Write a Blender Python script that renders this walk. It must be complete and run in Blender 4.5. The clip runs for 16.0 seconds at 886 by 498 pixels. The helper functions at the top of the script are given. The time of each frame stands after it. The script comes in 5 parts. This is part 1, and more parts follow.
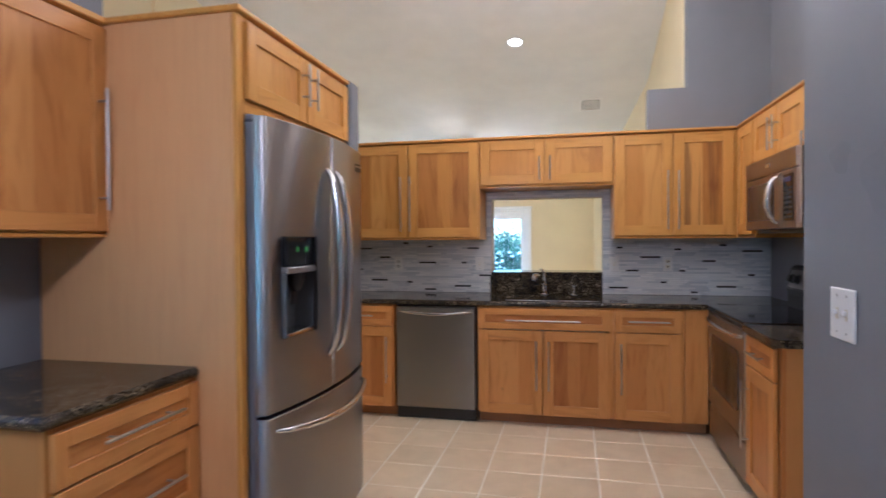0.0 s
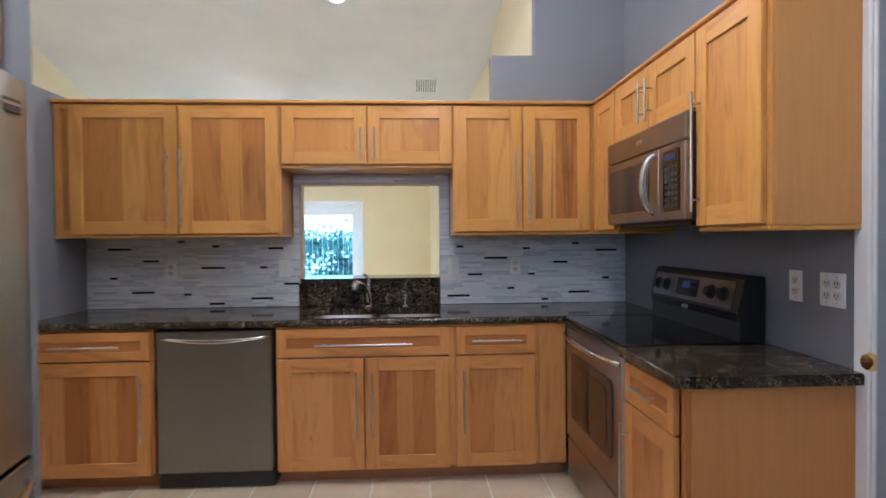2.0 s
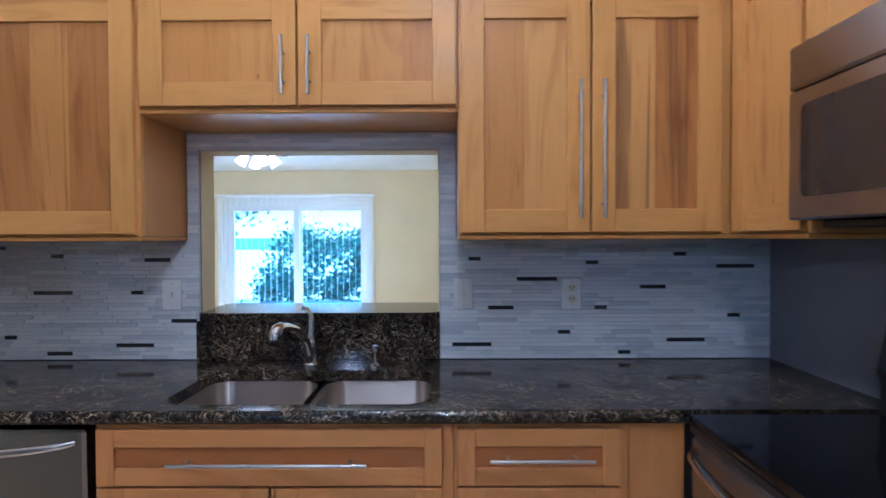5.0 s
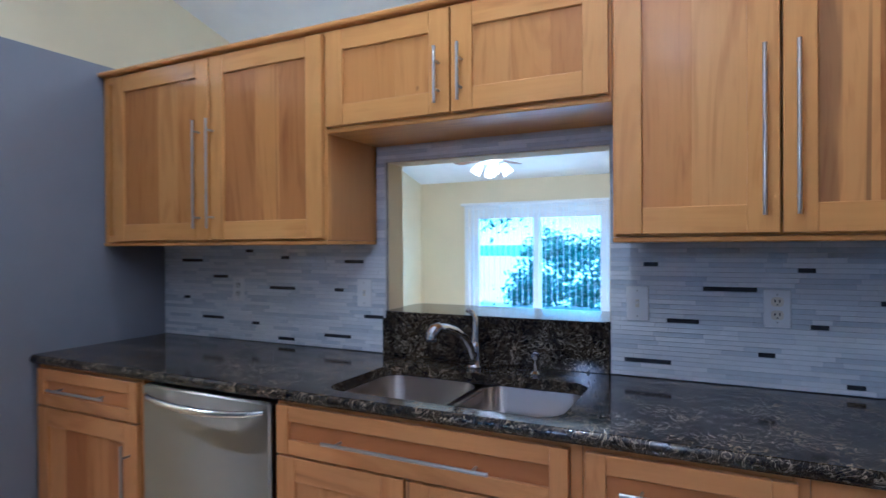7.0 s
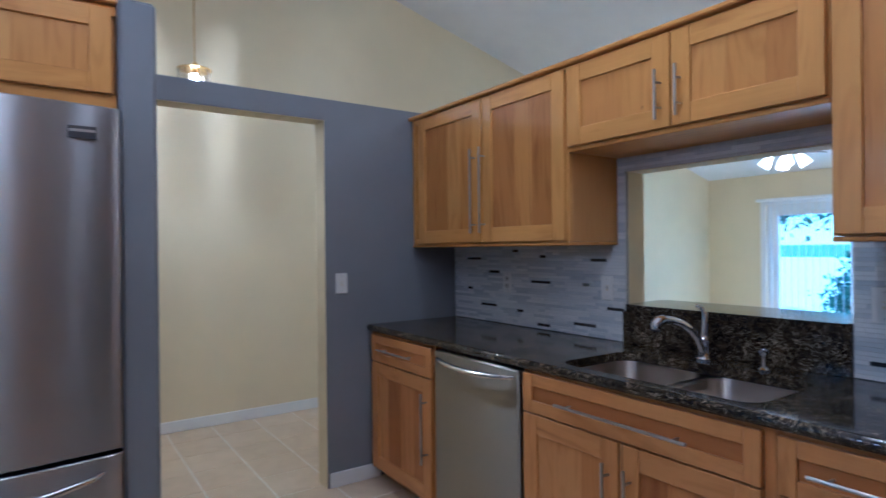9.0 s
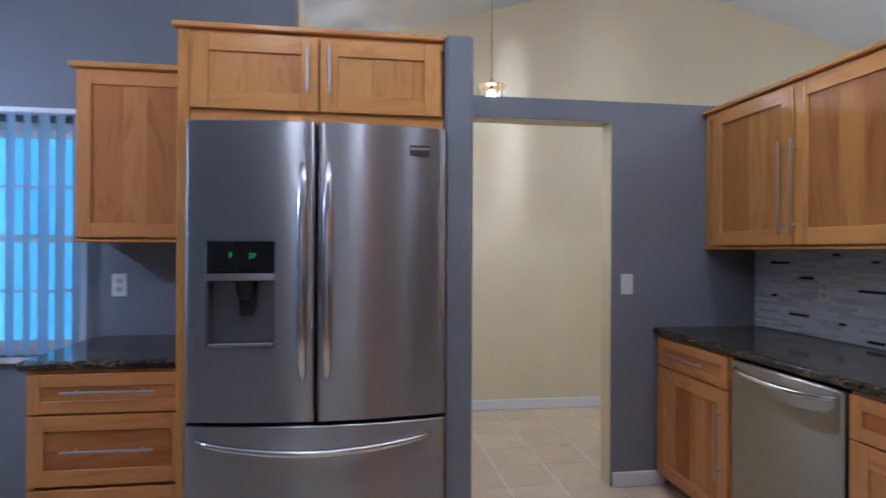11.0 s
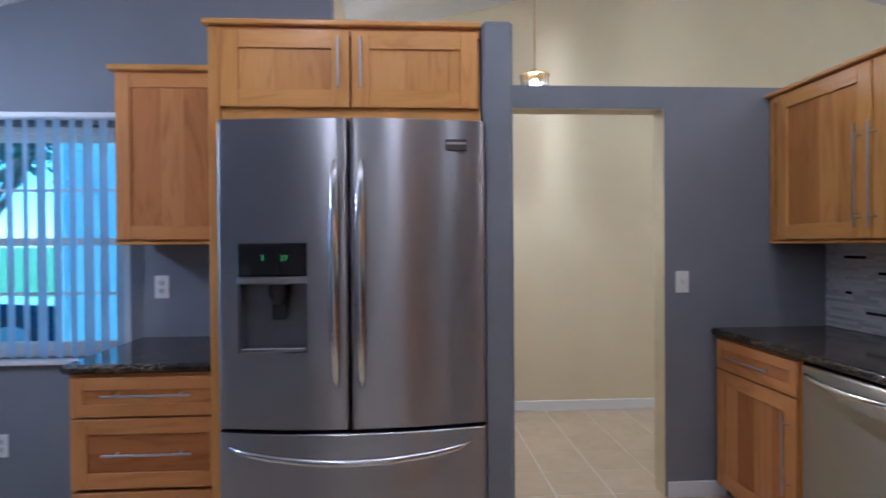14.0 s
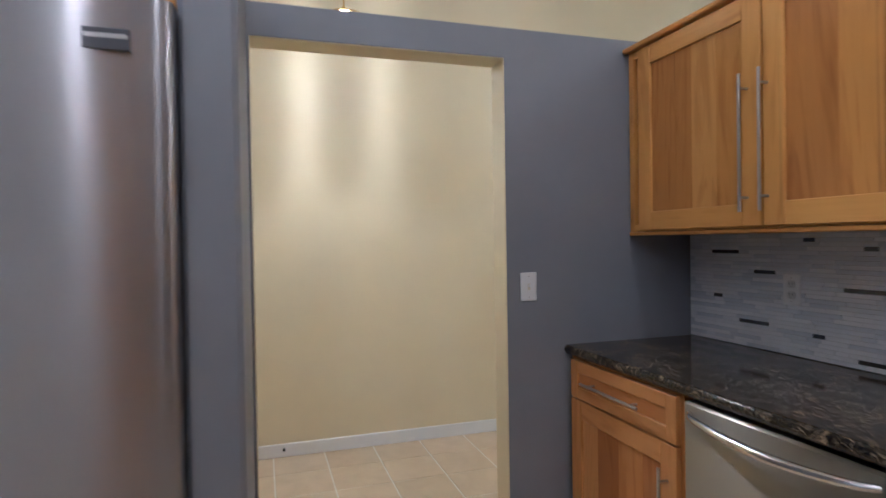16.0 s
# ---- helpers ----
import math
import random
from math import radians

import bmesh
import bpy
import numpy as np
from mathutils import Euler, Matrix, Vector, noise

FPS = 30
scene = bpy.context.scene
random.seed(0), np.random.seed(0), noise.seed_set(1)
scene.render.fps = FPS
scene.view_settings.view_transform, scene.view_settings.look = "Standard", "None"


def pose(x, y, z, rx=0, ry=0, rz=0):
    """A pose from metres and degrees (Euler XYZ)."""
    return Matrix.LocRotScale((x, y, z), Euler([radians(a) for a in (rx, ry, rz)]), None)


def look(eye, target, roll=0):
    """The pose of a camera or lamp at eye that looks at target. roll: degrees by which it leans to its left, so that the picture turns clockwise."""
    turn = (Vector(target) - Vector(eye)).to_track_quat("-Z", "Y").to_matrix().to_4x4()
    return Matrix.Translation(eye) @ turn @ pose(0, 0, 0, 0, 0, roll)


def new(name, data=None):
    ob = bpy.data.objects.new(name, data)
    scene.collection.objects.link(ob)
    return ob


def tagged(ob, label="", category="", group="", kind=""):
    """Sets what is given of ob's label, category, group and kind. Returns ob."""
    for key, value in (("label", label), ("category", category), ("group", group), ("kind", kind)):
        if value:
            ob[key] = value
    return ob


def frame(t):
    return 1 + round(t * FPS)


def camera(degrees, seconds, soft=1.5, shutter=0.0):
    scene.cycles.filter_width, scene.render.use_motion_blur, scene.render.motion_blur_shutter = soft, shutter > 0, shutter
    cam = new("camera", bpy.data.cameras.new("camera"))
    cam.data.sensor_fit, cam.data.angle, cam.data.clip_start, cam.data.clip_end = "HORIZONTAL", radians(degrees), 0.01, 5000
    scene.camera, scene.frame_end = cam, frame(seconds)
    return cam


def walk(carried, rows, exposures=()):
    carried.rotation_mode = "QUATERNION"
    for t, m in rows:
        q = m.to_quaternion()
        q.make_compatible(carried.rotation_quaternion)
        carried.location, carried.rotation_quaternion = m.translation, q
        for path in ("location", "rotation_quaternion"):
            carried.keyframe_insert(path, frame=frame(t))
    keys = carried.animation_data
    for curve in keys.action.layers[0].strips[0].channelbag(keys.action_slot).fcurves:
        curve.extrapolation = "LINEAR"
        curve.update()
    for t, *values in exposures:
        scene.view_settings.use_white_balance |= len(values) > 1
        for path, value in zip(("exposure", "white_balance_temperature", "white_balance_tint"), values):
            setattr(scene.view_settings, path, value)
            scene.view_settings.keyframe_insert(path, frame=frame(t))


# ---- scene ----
cam = camera(75.5, 16.0, soft=1.5, shutter=0.5)
# seconds, eye, point looked at, roll
PATH = [
    (0, (0.062, -0.454, 1.344), (-0.381, 1.496, 1.313), -0.4),
    (0.5, (0.067, -0.237, 1.335), (-0.161, 1.75, 1.302), -0.4),
    (1, (0.057, 0.022, 1.337), (-0.042, 2.019, 1.299), -0.5),
    (1.5, (0.055, 0.299, 1.345), (0.052, 2.298, 1.307), -0.5),
    (2, (0.11, 0.592, 1.33), (0.219, 2.589, 1.292), -0.5),
    (2.5, (0.191, 0.9, 1.326), (0.37, 2.891, 1.292), -0.5),
    (3, (0.249, 1.207, 1.327), (0.481, 3.193, 1.297), -0.5),
    (3.2, (0.264, 1.339, 1.335), (0.513, 3.323, 1.304), -0.4),
    (5.3, (0.322, 2.241, 1.356), (0.215, 4.238, 1.314), -0.3),
    (5.5, (0.327, 2.274, 1.357), (0.146, 4.266, 1.317), -0.35),
    (6, (0.399, 2.341, 1.359), (-0.028, 4.295, 1.327), -0.35),
    (6.5, (0.526, 2.356, 1.35), (-0.153, 4.236, 1.328), -0.4),
    (7, (0.649, 2.311, 1.341), (-0.241, 4.102, 1.328), -0.35),
    (7.5, (0.796, 2.207, 1.343), (-0.32, 3.868, 1.331), -0.4),
    (8, (0.909, 2.167, 1.343), (-0.388, 3.689, 1.336), -0.4),
    (8.5, (1.006, 2.15, 1.34), (-0.473, 3.495, 1.337), -0.45),
    (9, (1.072, 2.13, 1.34), (-0.573, 3.268, 1.337), -0.6),
    (9.5, (1.102, 2.094, 1.346), (-0.673, 3.015, 1.343), -0.6),
    (10, (1.124, 2.067, 1.349), (-0.744, 2.78, 1.347), -0.55),
    (10.2, (1.14, 2.059, 1.335), (-0.758, 2.689, 1.337), -0.3),
    (12.3, (1.119, 1.929, 1.345), (-0.878, 1.82, 1.336), -0.1),
    (12.5, (1.117, 1.954, 1.35), (-0.879, 1.828, 1.341), -0.2),
    (13, (1.115, 1.999, 1.357), (-0.881, 1.873, 1.344), -0.3),
    (13.5, (1.094, 2.023, 1.351), (-0.905, 1.959, 1.339), -0.4),
    (14, (1.027, 2.05, 1.355), (-0.969, 2.172, 1.338), -0.4),
    (14.5, (0.938, 2.08, 1.347), (-1.028, 2.446, 1.328), -0.4),
    (15, (0.804, 2.162, 1.325), (-1.126, 2.687, 1.306), -0.4),
    (15.5, (0.533, 2.333, 1.321), (-1.38, 2.915, 1.301), -0.5),
    (16, (0.172, 2.476, 1.335), (-1.734, 3.08, 1.308), -0.9),
]
walk(cam, [(t, look(eye, target, roll)) for t, eye, target, roll in PATH], exposures=[(0.0, 1.72, 4760, 17), (1.0, 1.74, 4660, 13), (3.0, 1.93, 4330, 12), (5.5, 1.66, 3900, 13), (6.0, 1.66, 3840, 13), (7.0, 1.64, 3850, 13), (7.5, 1.6, 3880, 13), (8.5, 1.2, 3920, 13), (9.0, 1.22, 3920, 13), (9.5, 1.24, 4030, 13), (10.0, 1.44, 4080, 14), (12.3, 1.24, 4160, 17), (13.5, 1.3, 4160, 17), (14.5, 1.52, 4220, 15), (15.2, 1.62, 4260, 15), (16.0, 1.54, 4360, 14)])

# ---- light ----
world = bpy.data.worlds.new("sky")
scene.world = world
world.use_nodes = True
wn = world.node_tree.nodes
sky = wn.new("ShaderNodeTexSky")
sky.sky_type = "NISHITA"
sky.sun_disc = False
sky.sun_elevation = radians(61.5)
sky.sun_rotation = radians(5.3)
sky.dust_density, sky.ozone_density, sky.air_density = 0.2, 4.0, 1.2
wn["Background"].inputs["Strength"].default_value = 0.15
world.node_tree.links.new(sky.outputs[0], wn["Background"].inputs["Color"])
sun_data = bpy.data.lights.new("sun", "SUN")
sun_data.energy, sun_data.angle, sun_data.color = 5.0, radians(0.6), (1.0, 0.94, 0.86)
sun = new("sun", sun_data)
sun.matrix_world = look((0.6, 6.5, 12), (0, 0, 0))


def lamp(name, kind, place, target, energy, colour, size=0.1, spread=None):
    data = bpy.data.lights.new(name, kind)
    data.energy, data.color = energy * DIM, colour
    if kind == "AREA":
        data.shape, data.size = "DISK", size
        if spread:
            data.spread = radians(spread)
    else:
        data.shadow_soft_size = size
    ob = new(name, data)
    ob.matrix_world = look(place, target)
    return ob


DIM = 0.6
WARM = (1.0, 0.80, 0.58)


# ---- materials ----
def material(name):
    m = bpy.data.materials.new(name)
    m.use_nodes = True
    nt = m.node_tree
    return m, nt, nt.nodes["Principled BSDF"]


def node(nt, kind, **values):
    n = nt.nodes.new(kind)
    for key, value in values.items():
        n.inputs[key.replace("_", " ")].default_value = value
    return n


def ramp(nt, source, *stops):
    r = nt.nodes.new("ShaderNodeValToRGB")
    el = r.color_ramp.elements
    while len(el) < len(stops):
        el.new(0.5)
    for e, (at, colour) in zip(el, stops):
        e.position, e.color = at, (*colour, 1)
    nt.links.new(source, r.inputs[0])
    return r.outputs[0]


def mix(nt, a, b, factor, mode="MIX"):
    m = nt.nodes.new("ShaderNodeMix")
    m.data_type, m.blend_type = "RGBA", mode
    for socket, value in ((m.inputs[0], factor), (m.inputs[6], a), (m.inputs[7], b)):
        if isinstance(value, (int, float)):
            socket.default_value = value
        elif isinstance(value, tuple):
            socket.default_value = (*value, 1)
        else:
            nt.links.new(value, socket)
    return m.outputs[2]


def coords(nt, scale, shift=None):
    tc = nt.nodes.new("ShaderNodeTexCoord")
    mp = node(nt, "ShaderNodeMapping", Scale=scale)
    if shift is None:
        nt.links.new(tc.outputs["Object"], mp.inputs[0])
    else:
        add = nt.nodes.new("ShaderNodeVectorMath")
        add.operation = "ADD"
        sc = nt.nodes.new("ShaderNodeMath")
        sc.operation = "MULTIPLY"
        sc.inputs[1].default_value = 7.3
        nt.links.new(shift, sc.inputs[0])
        nt.links.new(tc.outputs["Object"], add.inputs[0])
        nt.links.new(sc.outputs[0], add.inputs[1])
        nt.links.new(add.outputs[0], mp.inputs[0])
    return mp.outputs[0]


def noise_of(nt, vector, scale, detail=4.0, rough=0.55, distortion=0.0):
    n = node(nt, "ShaderNodeTexNoise", Scale=scale, Detail=detail, Roughness=rough, Distortion=distortion)
    nt.links.new(vector, n.inputs["Vector"])
    return n.outputs["Fac"]


def bump(nt, bsdf, height, strength, distance=0.002):
    b = node(nt, "ShaderNodeBump", Strength=strength, Distance=distance)
    nt.links.new(height, b.inputs["Height"])
    nt.links.new(b.outputs[0], bsdf.inputs["Normal"])


def plain(name, colour, roughness, metallic=0.0, vary=0.08, scale=6.0, relief=0.0, fine=180.0):
    m, nt, p = material(name)
    v = coords(nt, (1, 1, 1))
    n = noise_of(nt, v, scale)
    dark = tuple(c * (1 - vary) for c in colour)
    light = tuple(min(1, c * (1 + vary)) for c in colour)
    nt.links.new(ramp(nt, n, (0.3, dark), (0.7, light)), p.inputs["Base Color"])
    p.inputs["Metallic"].default_value = metallic
    r = node(nt, "ShaderNodeMapRange", To_Min=max(0.02, roughness - 0.05), To_Max=min(1, roughness + 0.06))
    nt.links.new(noise_of(nt, v, scale * 5), r.inputs[0])
    nt.links.new(r.outputs[0], p.inputs["Roughness"])
    if relief:
        bump(nt, p, noise_of(nt, v, fine, 3), relief)
    return m


def timber(name, along, tones, gloss=0.34, figured=0.5, boards=False, dark_from=0.675):
    """Clear-finished hickory: grain runs along the axis given, each board has its own tone."""
    m, nt, p = material(name)
    if boards:
        island = nt.nodes.new("ShaderNodeObjectInfo").outputs["Random"]
    else:
        island = nt.nodes.new("ShaderNodeNewGeometry").outputs["Random Per Island"]
    stretch = {"z": (34, 34, 1.3), "x": (1.3, 34, 34), "y": (34, 1.3, 34)}[along]
    slow = {"z": (5, 5, 0.75), "x": (0.75, 5, 5), "y": (5, 0.75, 5)}[along]
    streak = {"z": (11, 11, 0.35), "x": (0.35, 11, 11), "y": (11, 0.35, 11)}[along]
    grain = noise_of(nt, coords(nt, stretch, island), 2.2, 7, 0.62, 0.5)
    figure = noise_of(nt, coords(nt, slow, island), 1.5, 3, 0.5, 2.6)
    heart = noise_of(nt, coords(nt, streak, island), 1.3, 3, 0.5, 0.8)
    tone = ramp(nt, island, *tones)
    cathedral = ramp(nt, figure, (0.30, (0.70, 0.60, 0.50)), (0.44, (1.0, 1.0, 1.0)), (0.56, (1.0, 0.99, 0.97)), (0.68, (0.72, 0.61, 0.52)), (0.74, (0.52, 0.40, 0.32)))
    lines = ramp(nt, grain, (0.28, (0.74, 0.64, 0.54)), (0.56, (1.0, 1.0, 1.0)))
    colour = mix(nt, mix(nt, tone, cathedral, figured, "MULTIPLY"), lines, 0.20, "MULTIPLY")
    colour = mix(nt, colour, (0.14, 0.06, 0.024), ramp(nt, heart, (dark_from, (0, 0, 0)), (dark_from + 0.065, (0.6, 0.6, 0.6))))
    knots = noise_of(nt, coords(nt, tuple(2.6 * s ** 0.35 for s in slow), island), 3.4, 2, 0.4)
    colour = mix(nt, colour, (0.09, 0.04, 0.018), ramp(nt, knots, (0.775, (0, 0, 0)), (0.82, (0.8, 0.8, 0.8))))
    nt.links.new(colour, p.inputs["Base Color"])
    r = node(nt, "ShaderNodeMapRange", To_Min=gloss - 0.05, To_Max=gloss + 0.10)
    nt.links.new(grain, r.inputs[0])
    nt.links.new(r.outputs[0], p.inputs["Roughness"])
    p.inputs["Specular IOR Level"].default_value = 0.25
    p.inputs["Coat Weight"].default_value = 0.08
    p.inputs["Coat Roughness"].default_value = 0.16
    bump(nt, p, grain, 0.08, 0.0008)
    return m


FRAME_TONES = ((0.0, (0.66, 0.350, 0.080)), (0.4, (0.62, 0.302, 0.056)), (0.75, (0.58, 0.266, 0.045)), (1.0, (0.50, 0.208, 0.034)))
PANEL_TONES = ((0.0, (0.65, 0.340, 0.080)), (0.4, (0.60, 0.295, 0.060)), (0.75, (0.54, 0.250, 0.047)), (1.0, (0.42, 0.178, 0.034)))
wood = {a: timber("hickory_grain_" + a, a, FRAME_TONES) for a in "xyz"}
panel_wood = {a: timber("hickory_panel_" + a, a, PANEL_TONES, 0.36, 0.62, True) for a in "xyz"}
veneer = timber("hickory_veneer", "z", ((0.0, (0.57, 0.285, 0.075)), (1.0, (0.54, 0.265, 0.066))), 0.42, 0.12, False, 0.93)
# veneer copy for base units, the light's redder tint put into its colour
lit_red_veneer = timber("light_reddened_hickory_veneer", "z", ((0.0, (0.54, 0.25, 0.068)), (1.0, (0.50, 0.225, 0.060))), 0.42, 0.15, False, 0.93)
pale_veneer = timber("pale_hickory_veneer", "z", ((0.0, (0.68, 0.375, 0.155)), (1.0, (0.66, 0.36, 0.145))), 0.45, 0.10, False, 0.95)
heart_wood = timber("hickory_heartwood", "z", PANEL_TONES, 0.36, 0.8, True, 0.53)
brown_wood = timber("brown_hickory", "z", ((0.0, (0.45, 0.185, 0.040)), (1.0, (0.39, 0.150, 0.034))), 0.36, 0.6, True)
# redder copies of the hickory: tint of the daylight put into the tones
LIT_RED_FRAME = ((0.0, (0.62, 0.300, 0.082)), (0.4, (0.575, 0.258, 0.063)), (0.75, (0.53, 0.228, 0.052)), (1.0, (0.45, 0.178, 0.040)))
LIT_RED_PANEL = ((0.0, (0.60, 0.290, 0.080)), (0.4, (0.55, 0.248, 0.062)), (0.75, (0.49, 0.205, 0.049)), (1.0, (0.40, 0.155, 0.036)))
lit_red_wood = {a: timber("reddish_hickory_grain_" + a, a, LIT_RED_FRAME) for a in "xyz"}
lit_red_panel = {a: timber("reddish_hickory_panel_" + a, a, LIT_RED_PANEL, 0.36, 0.62, True) for a in "xyz"}
# plinth wood, with the shade of the toe recess put into its colour
shadow_wood = plain("shaded_toe_kick_wood", (0.40, 0.19, 0.075), 0.6)

m, nt, p = material("dark_granite")
v = coords(nt, (1, 1, 1))
thread = noise_of(nt, v, 19.0, 3, 0.5, 2.6)
fine_thread = noise_of(nt, v, 44.0, 3, 0.5, 2.2)
patch = ramp(nt, noise_of(nt, v, 8.0, 4, 0.6, 0.8), (0.43, (0.16, 0.16, 0.16)), (0.65, (0.95, 0.95, 0.95)))
vein = ramp(nt, thread, (0.474, (0, 0, 0)), (0.50, (1, 1, 1)), (0.526, (0, 0, 0)))
speck = ramp(nt, fine_thread, (0.465, (0, 0, 0)), (0.50, (0.9, 0.9, 0.9)), (0.535, (0, 0, 0)))
base = ramp(nt, noise_of(nt, v, 30.0, 5, 0.6, 0.8), (0.38, (0.005, 0.005, 0.006)), (0.58, (0.022, 0.016, 0.011)), (0.76, (0.085, 0.055, 0.030)))
light = mix(nt, mix(nt, vein, speck, 0.32, "ADD"), patch, 1.0, "MULTIPLY")
c = mix(nt, base, (0.50, 0.385, 0.22), light)
nt.links.new(c, p.inputs["Base Color"])
p.inputs["Roughness"].default_value = 0.10
p.inputs["Specular IOR Level"].default_value = 0.34
bump(nt, p, fine_thread, 0.02, 0.0004)
granite = m


def steel(name, tint=(0.42, 0.415, 0.41), rough=0.18):
    """Sheet steel brushed level: reflections smear upwards and downwards."""
    m, nt, p = material(name)
    lines = noise_of(nt, coords(nt, (3.0, 3.0, 420.0)), 2.0, 5, 0.7)
    nt.links.new(ramp(nt, lines, (0.25, tuple(t * 0.985 for t in tint)), (0.75, tint)), p.inputs["Base Color"])
    p.inputs["Metallic"].default_value = 1.0
    p.inputs["Roughness"].default_value = rough
    p.inputs["Anisotropic"].default_value = 1.0
    up = node(nt, "ShaderNodeCombineXYZ", X=0.0, Y=0.0, Z=1.0)
    nt.links.new(up.outputs[0], p.inputs["Tangent"])
    return m


steel_y, steel_x = steel("brushed_steel_doors", (0.375, 0.365, 0.36), 0.28), steel("brushed_steel_panel", (0.34, 0.325, 0.29), 0.34)
warm_steel = steel("warm_brushed_steel", (0.42, 0.38, 0.355), 0.36)
nickel = plain("brushed_nickel", (0.52, 0.50, 0.475), 0.32, 1.0, 0.04, 30)
chrome = plain("polished_chrome", (0.75, 0.75, 0.76), 0.07, 1.0, 0.03)
brass = plain("polished_brass", (0.75, 0.5, 0.18), 0.16, 1.0, 0.05)
sink_steel = steel("satin_sink_steel", (0.56, 0.51, 0.455), 0.30)
black_plastic = plain("black_plastic", (0.012, 0.012, 0.013), 0.35, 0, 0.1, 20, 0.05)
key_grey = plain("keypad_print", (0.035, 0.035, 0.038), 0.4)
clear_glass = plain("clear_crystal", (0.9, 0.9, 0.9), 0.05)
clear_glass.node_tree.nodes["Principled BSDF"].inputs["Transmission Weight"].default_value = 1.0
black_glass = plain("black_glass", (0.006, 0.006, 0.007), 0.05, 0, 0.05)
dark_glass = plain("oven_glass", (0.035, 0.026, 0.022), 0.08, 0, 0.05)
grey_case = plain("grey_painted_case", (0.20, 0.21, 0.24), 0.45)
recess_grey = plain("grey_recess_metal", (0.17, 0.17, 0.175), 0.3, 0.7)
grey_plastic = plain("grey_plastic", (0.10, 0.10, 0.105), 0.4)
white_plastic = plain("white_plastic", (0.78, 0.77, 0.74), 0.3, 0, 0.03)
ivory_plastic = plain("ivory_plastic", (0.70, 0.64, 0.50), 0.35, 0, 0.03)
socket_face = plain("socket_face", (0.60, 0.59, 0.565), 0.35, 0, 0.03)
slot_dark = plain("socket_slots", (0.03, 0.03, 0.03), 0.6)
blue_grey = plain("blue_grey_wall_paint", (0.205, 0.210, 0.229), 0.55, 0, 0.055, 2.0, 0.16, 220)
cream = plain("cream_wall_paint", (0.74, 0.64, 0.41), 0.6, 0, 0.03, 2.0, 0.14, 220)
ceiling_paint = plain("textured_ceiling_paint", (0.76, 0.75, 0.73), 0.85, 0, 0.04, 3.0, 0.6, 90)
white_paint = plain("white_trim_paint", (0.80, 0.79, 0.77), 0.35, 0, 0.03, 4, 0.04, 120)
grout = plain("floor_grout", (0.85, 0.81, 0.73), 0.85, 0, 0.08, 25, 0.3, 300)
tile_grout = plain("mosaic_grout", (0.58, 0.58, 0.57), 0.85, 0, 0.06, 25, 0.2, 300)
charcoal_glass = plain("charcoal_glass_tile", (0.02, 0.022, 0.026), 0.15, 0, 0.15, 30)
leaf_green = plain("hedge_leaves", (0.085, 0.16, 0.11), 0.6, 0, 0.5, 8)
bark = plain("tree_bark", (0.16, 0.12, 0.09), 0.9, 0, 0.3, 12, 0.5, 60)
lawn = plain("lawn", (0.09, 0.16, 0.045), 0.9, 0, 0.35, 2.5, 0.5, 60)
siding_paint = plain("pale_lap_siding", (0.70, 0.72, 0.73), 0.6, 0, 0.04, 3)
roof_tile = plain("grey_shingles", (0.22, 0.21, 0.20), 0.9, 0, 0.2, 14)
concrete = plain("concrete_patio", (0.80, 0.79, 0.75), 0.9, 0, 0.12, 4, 0.3, 80)
car_paint = plain("dark_blue_car_paint", (0.015, 0.03, 0.06), 0.15, 0.3, 0.05)
rubber = plain("tyre_rubber", (0.02, 0.02, 0.02), 0.8)

m, nt, p = material("beige_floor_tile")
oi = nt.nodes.new("ShaderNodeObjectInfo").outputs["Random"]
v = coords(nt, (1, 1, 1), oi)
tone = ramp(nt, oi, (0.0, (0.67, 0.54, 0.36)), (1.0, (0.73, 0.595, 0.41)))
cloud = ramp(nt, noise_of(nt, v, 7.0, 5, 0.6, 0.5), (0.3, (0.86, 0.84, 0.80)), (0.65, (1, 1, 1)))
nt.links.new(mix(nt, tone, cloud, 0.8, "MULTIPLY"), p.inputs["Base Color"])
r = node(nt, "ShaderNodeMapRange", To_Min=0.24, To_Max=0.42)
nt.links.new(noise_of(nt, v, 18.0), r.inputs[0])
nt.links.new(r.outputs[0], p.inputs["Roughness"])
bump(nt, p, noise_of(nt, v, 40.0), 0.05, 0.001)
floor_tile = m


def mosaic(name, joined):
    m, nt, p = material(name)
    if joined:
        rnd = nt.nodes.new("ShaderNodeNewGeometry").outputs["Random Per Island"]
    else:
        rnd = nt.nodes.new("ShaderNodeObjectInfo").outputs["Random"]
    tone = ramp(nt, rnd, (0.0, (0.56, 0.59, 0.62)), (0.35, (0.65, 0.67, 0.685)), (0.65, (0.71, 0.715, 0.71)), (1.0, (0.79, 0.79, 0.78)))
    marble = ramp(nt, noise_of(nt, coords(nt, (1, 1, 2.5), rnd), 24, 5, 0.6, 1.0), (0.3, (0.86, 0.87, 0.88)), (0.6, (1, 1, 1)))
    nt.links.new(mix(nt, tone, marble, 0.7, "MULTIPLY"), p.inputs["Base Color"])
    r = node(nt, "ShaderNodeMapRange", To_Min=0.18, To_Max=0.45)
    nt.links.new(rnd, r.inputs[0])
    nt.links.new(r.outputs[0], p.inputs["Roughness"])
    return m


mosaic_piece, mosaic_rest = mosaic("glass_and_stone_strip", False), mosaic("glass_and_stone_strips", True)

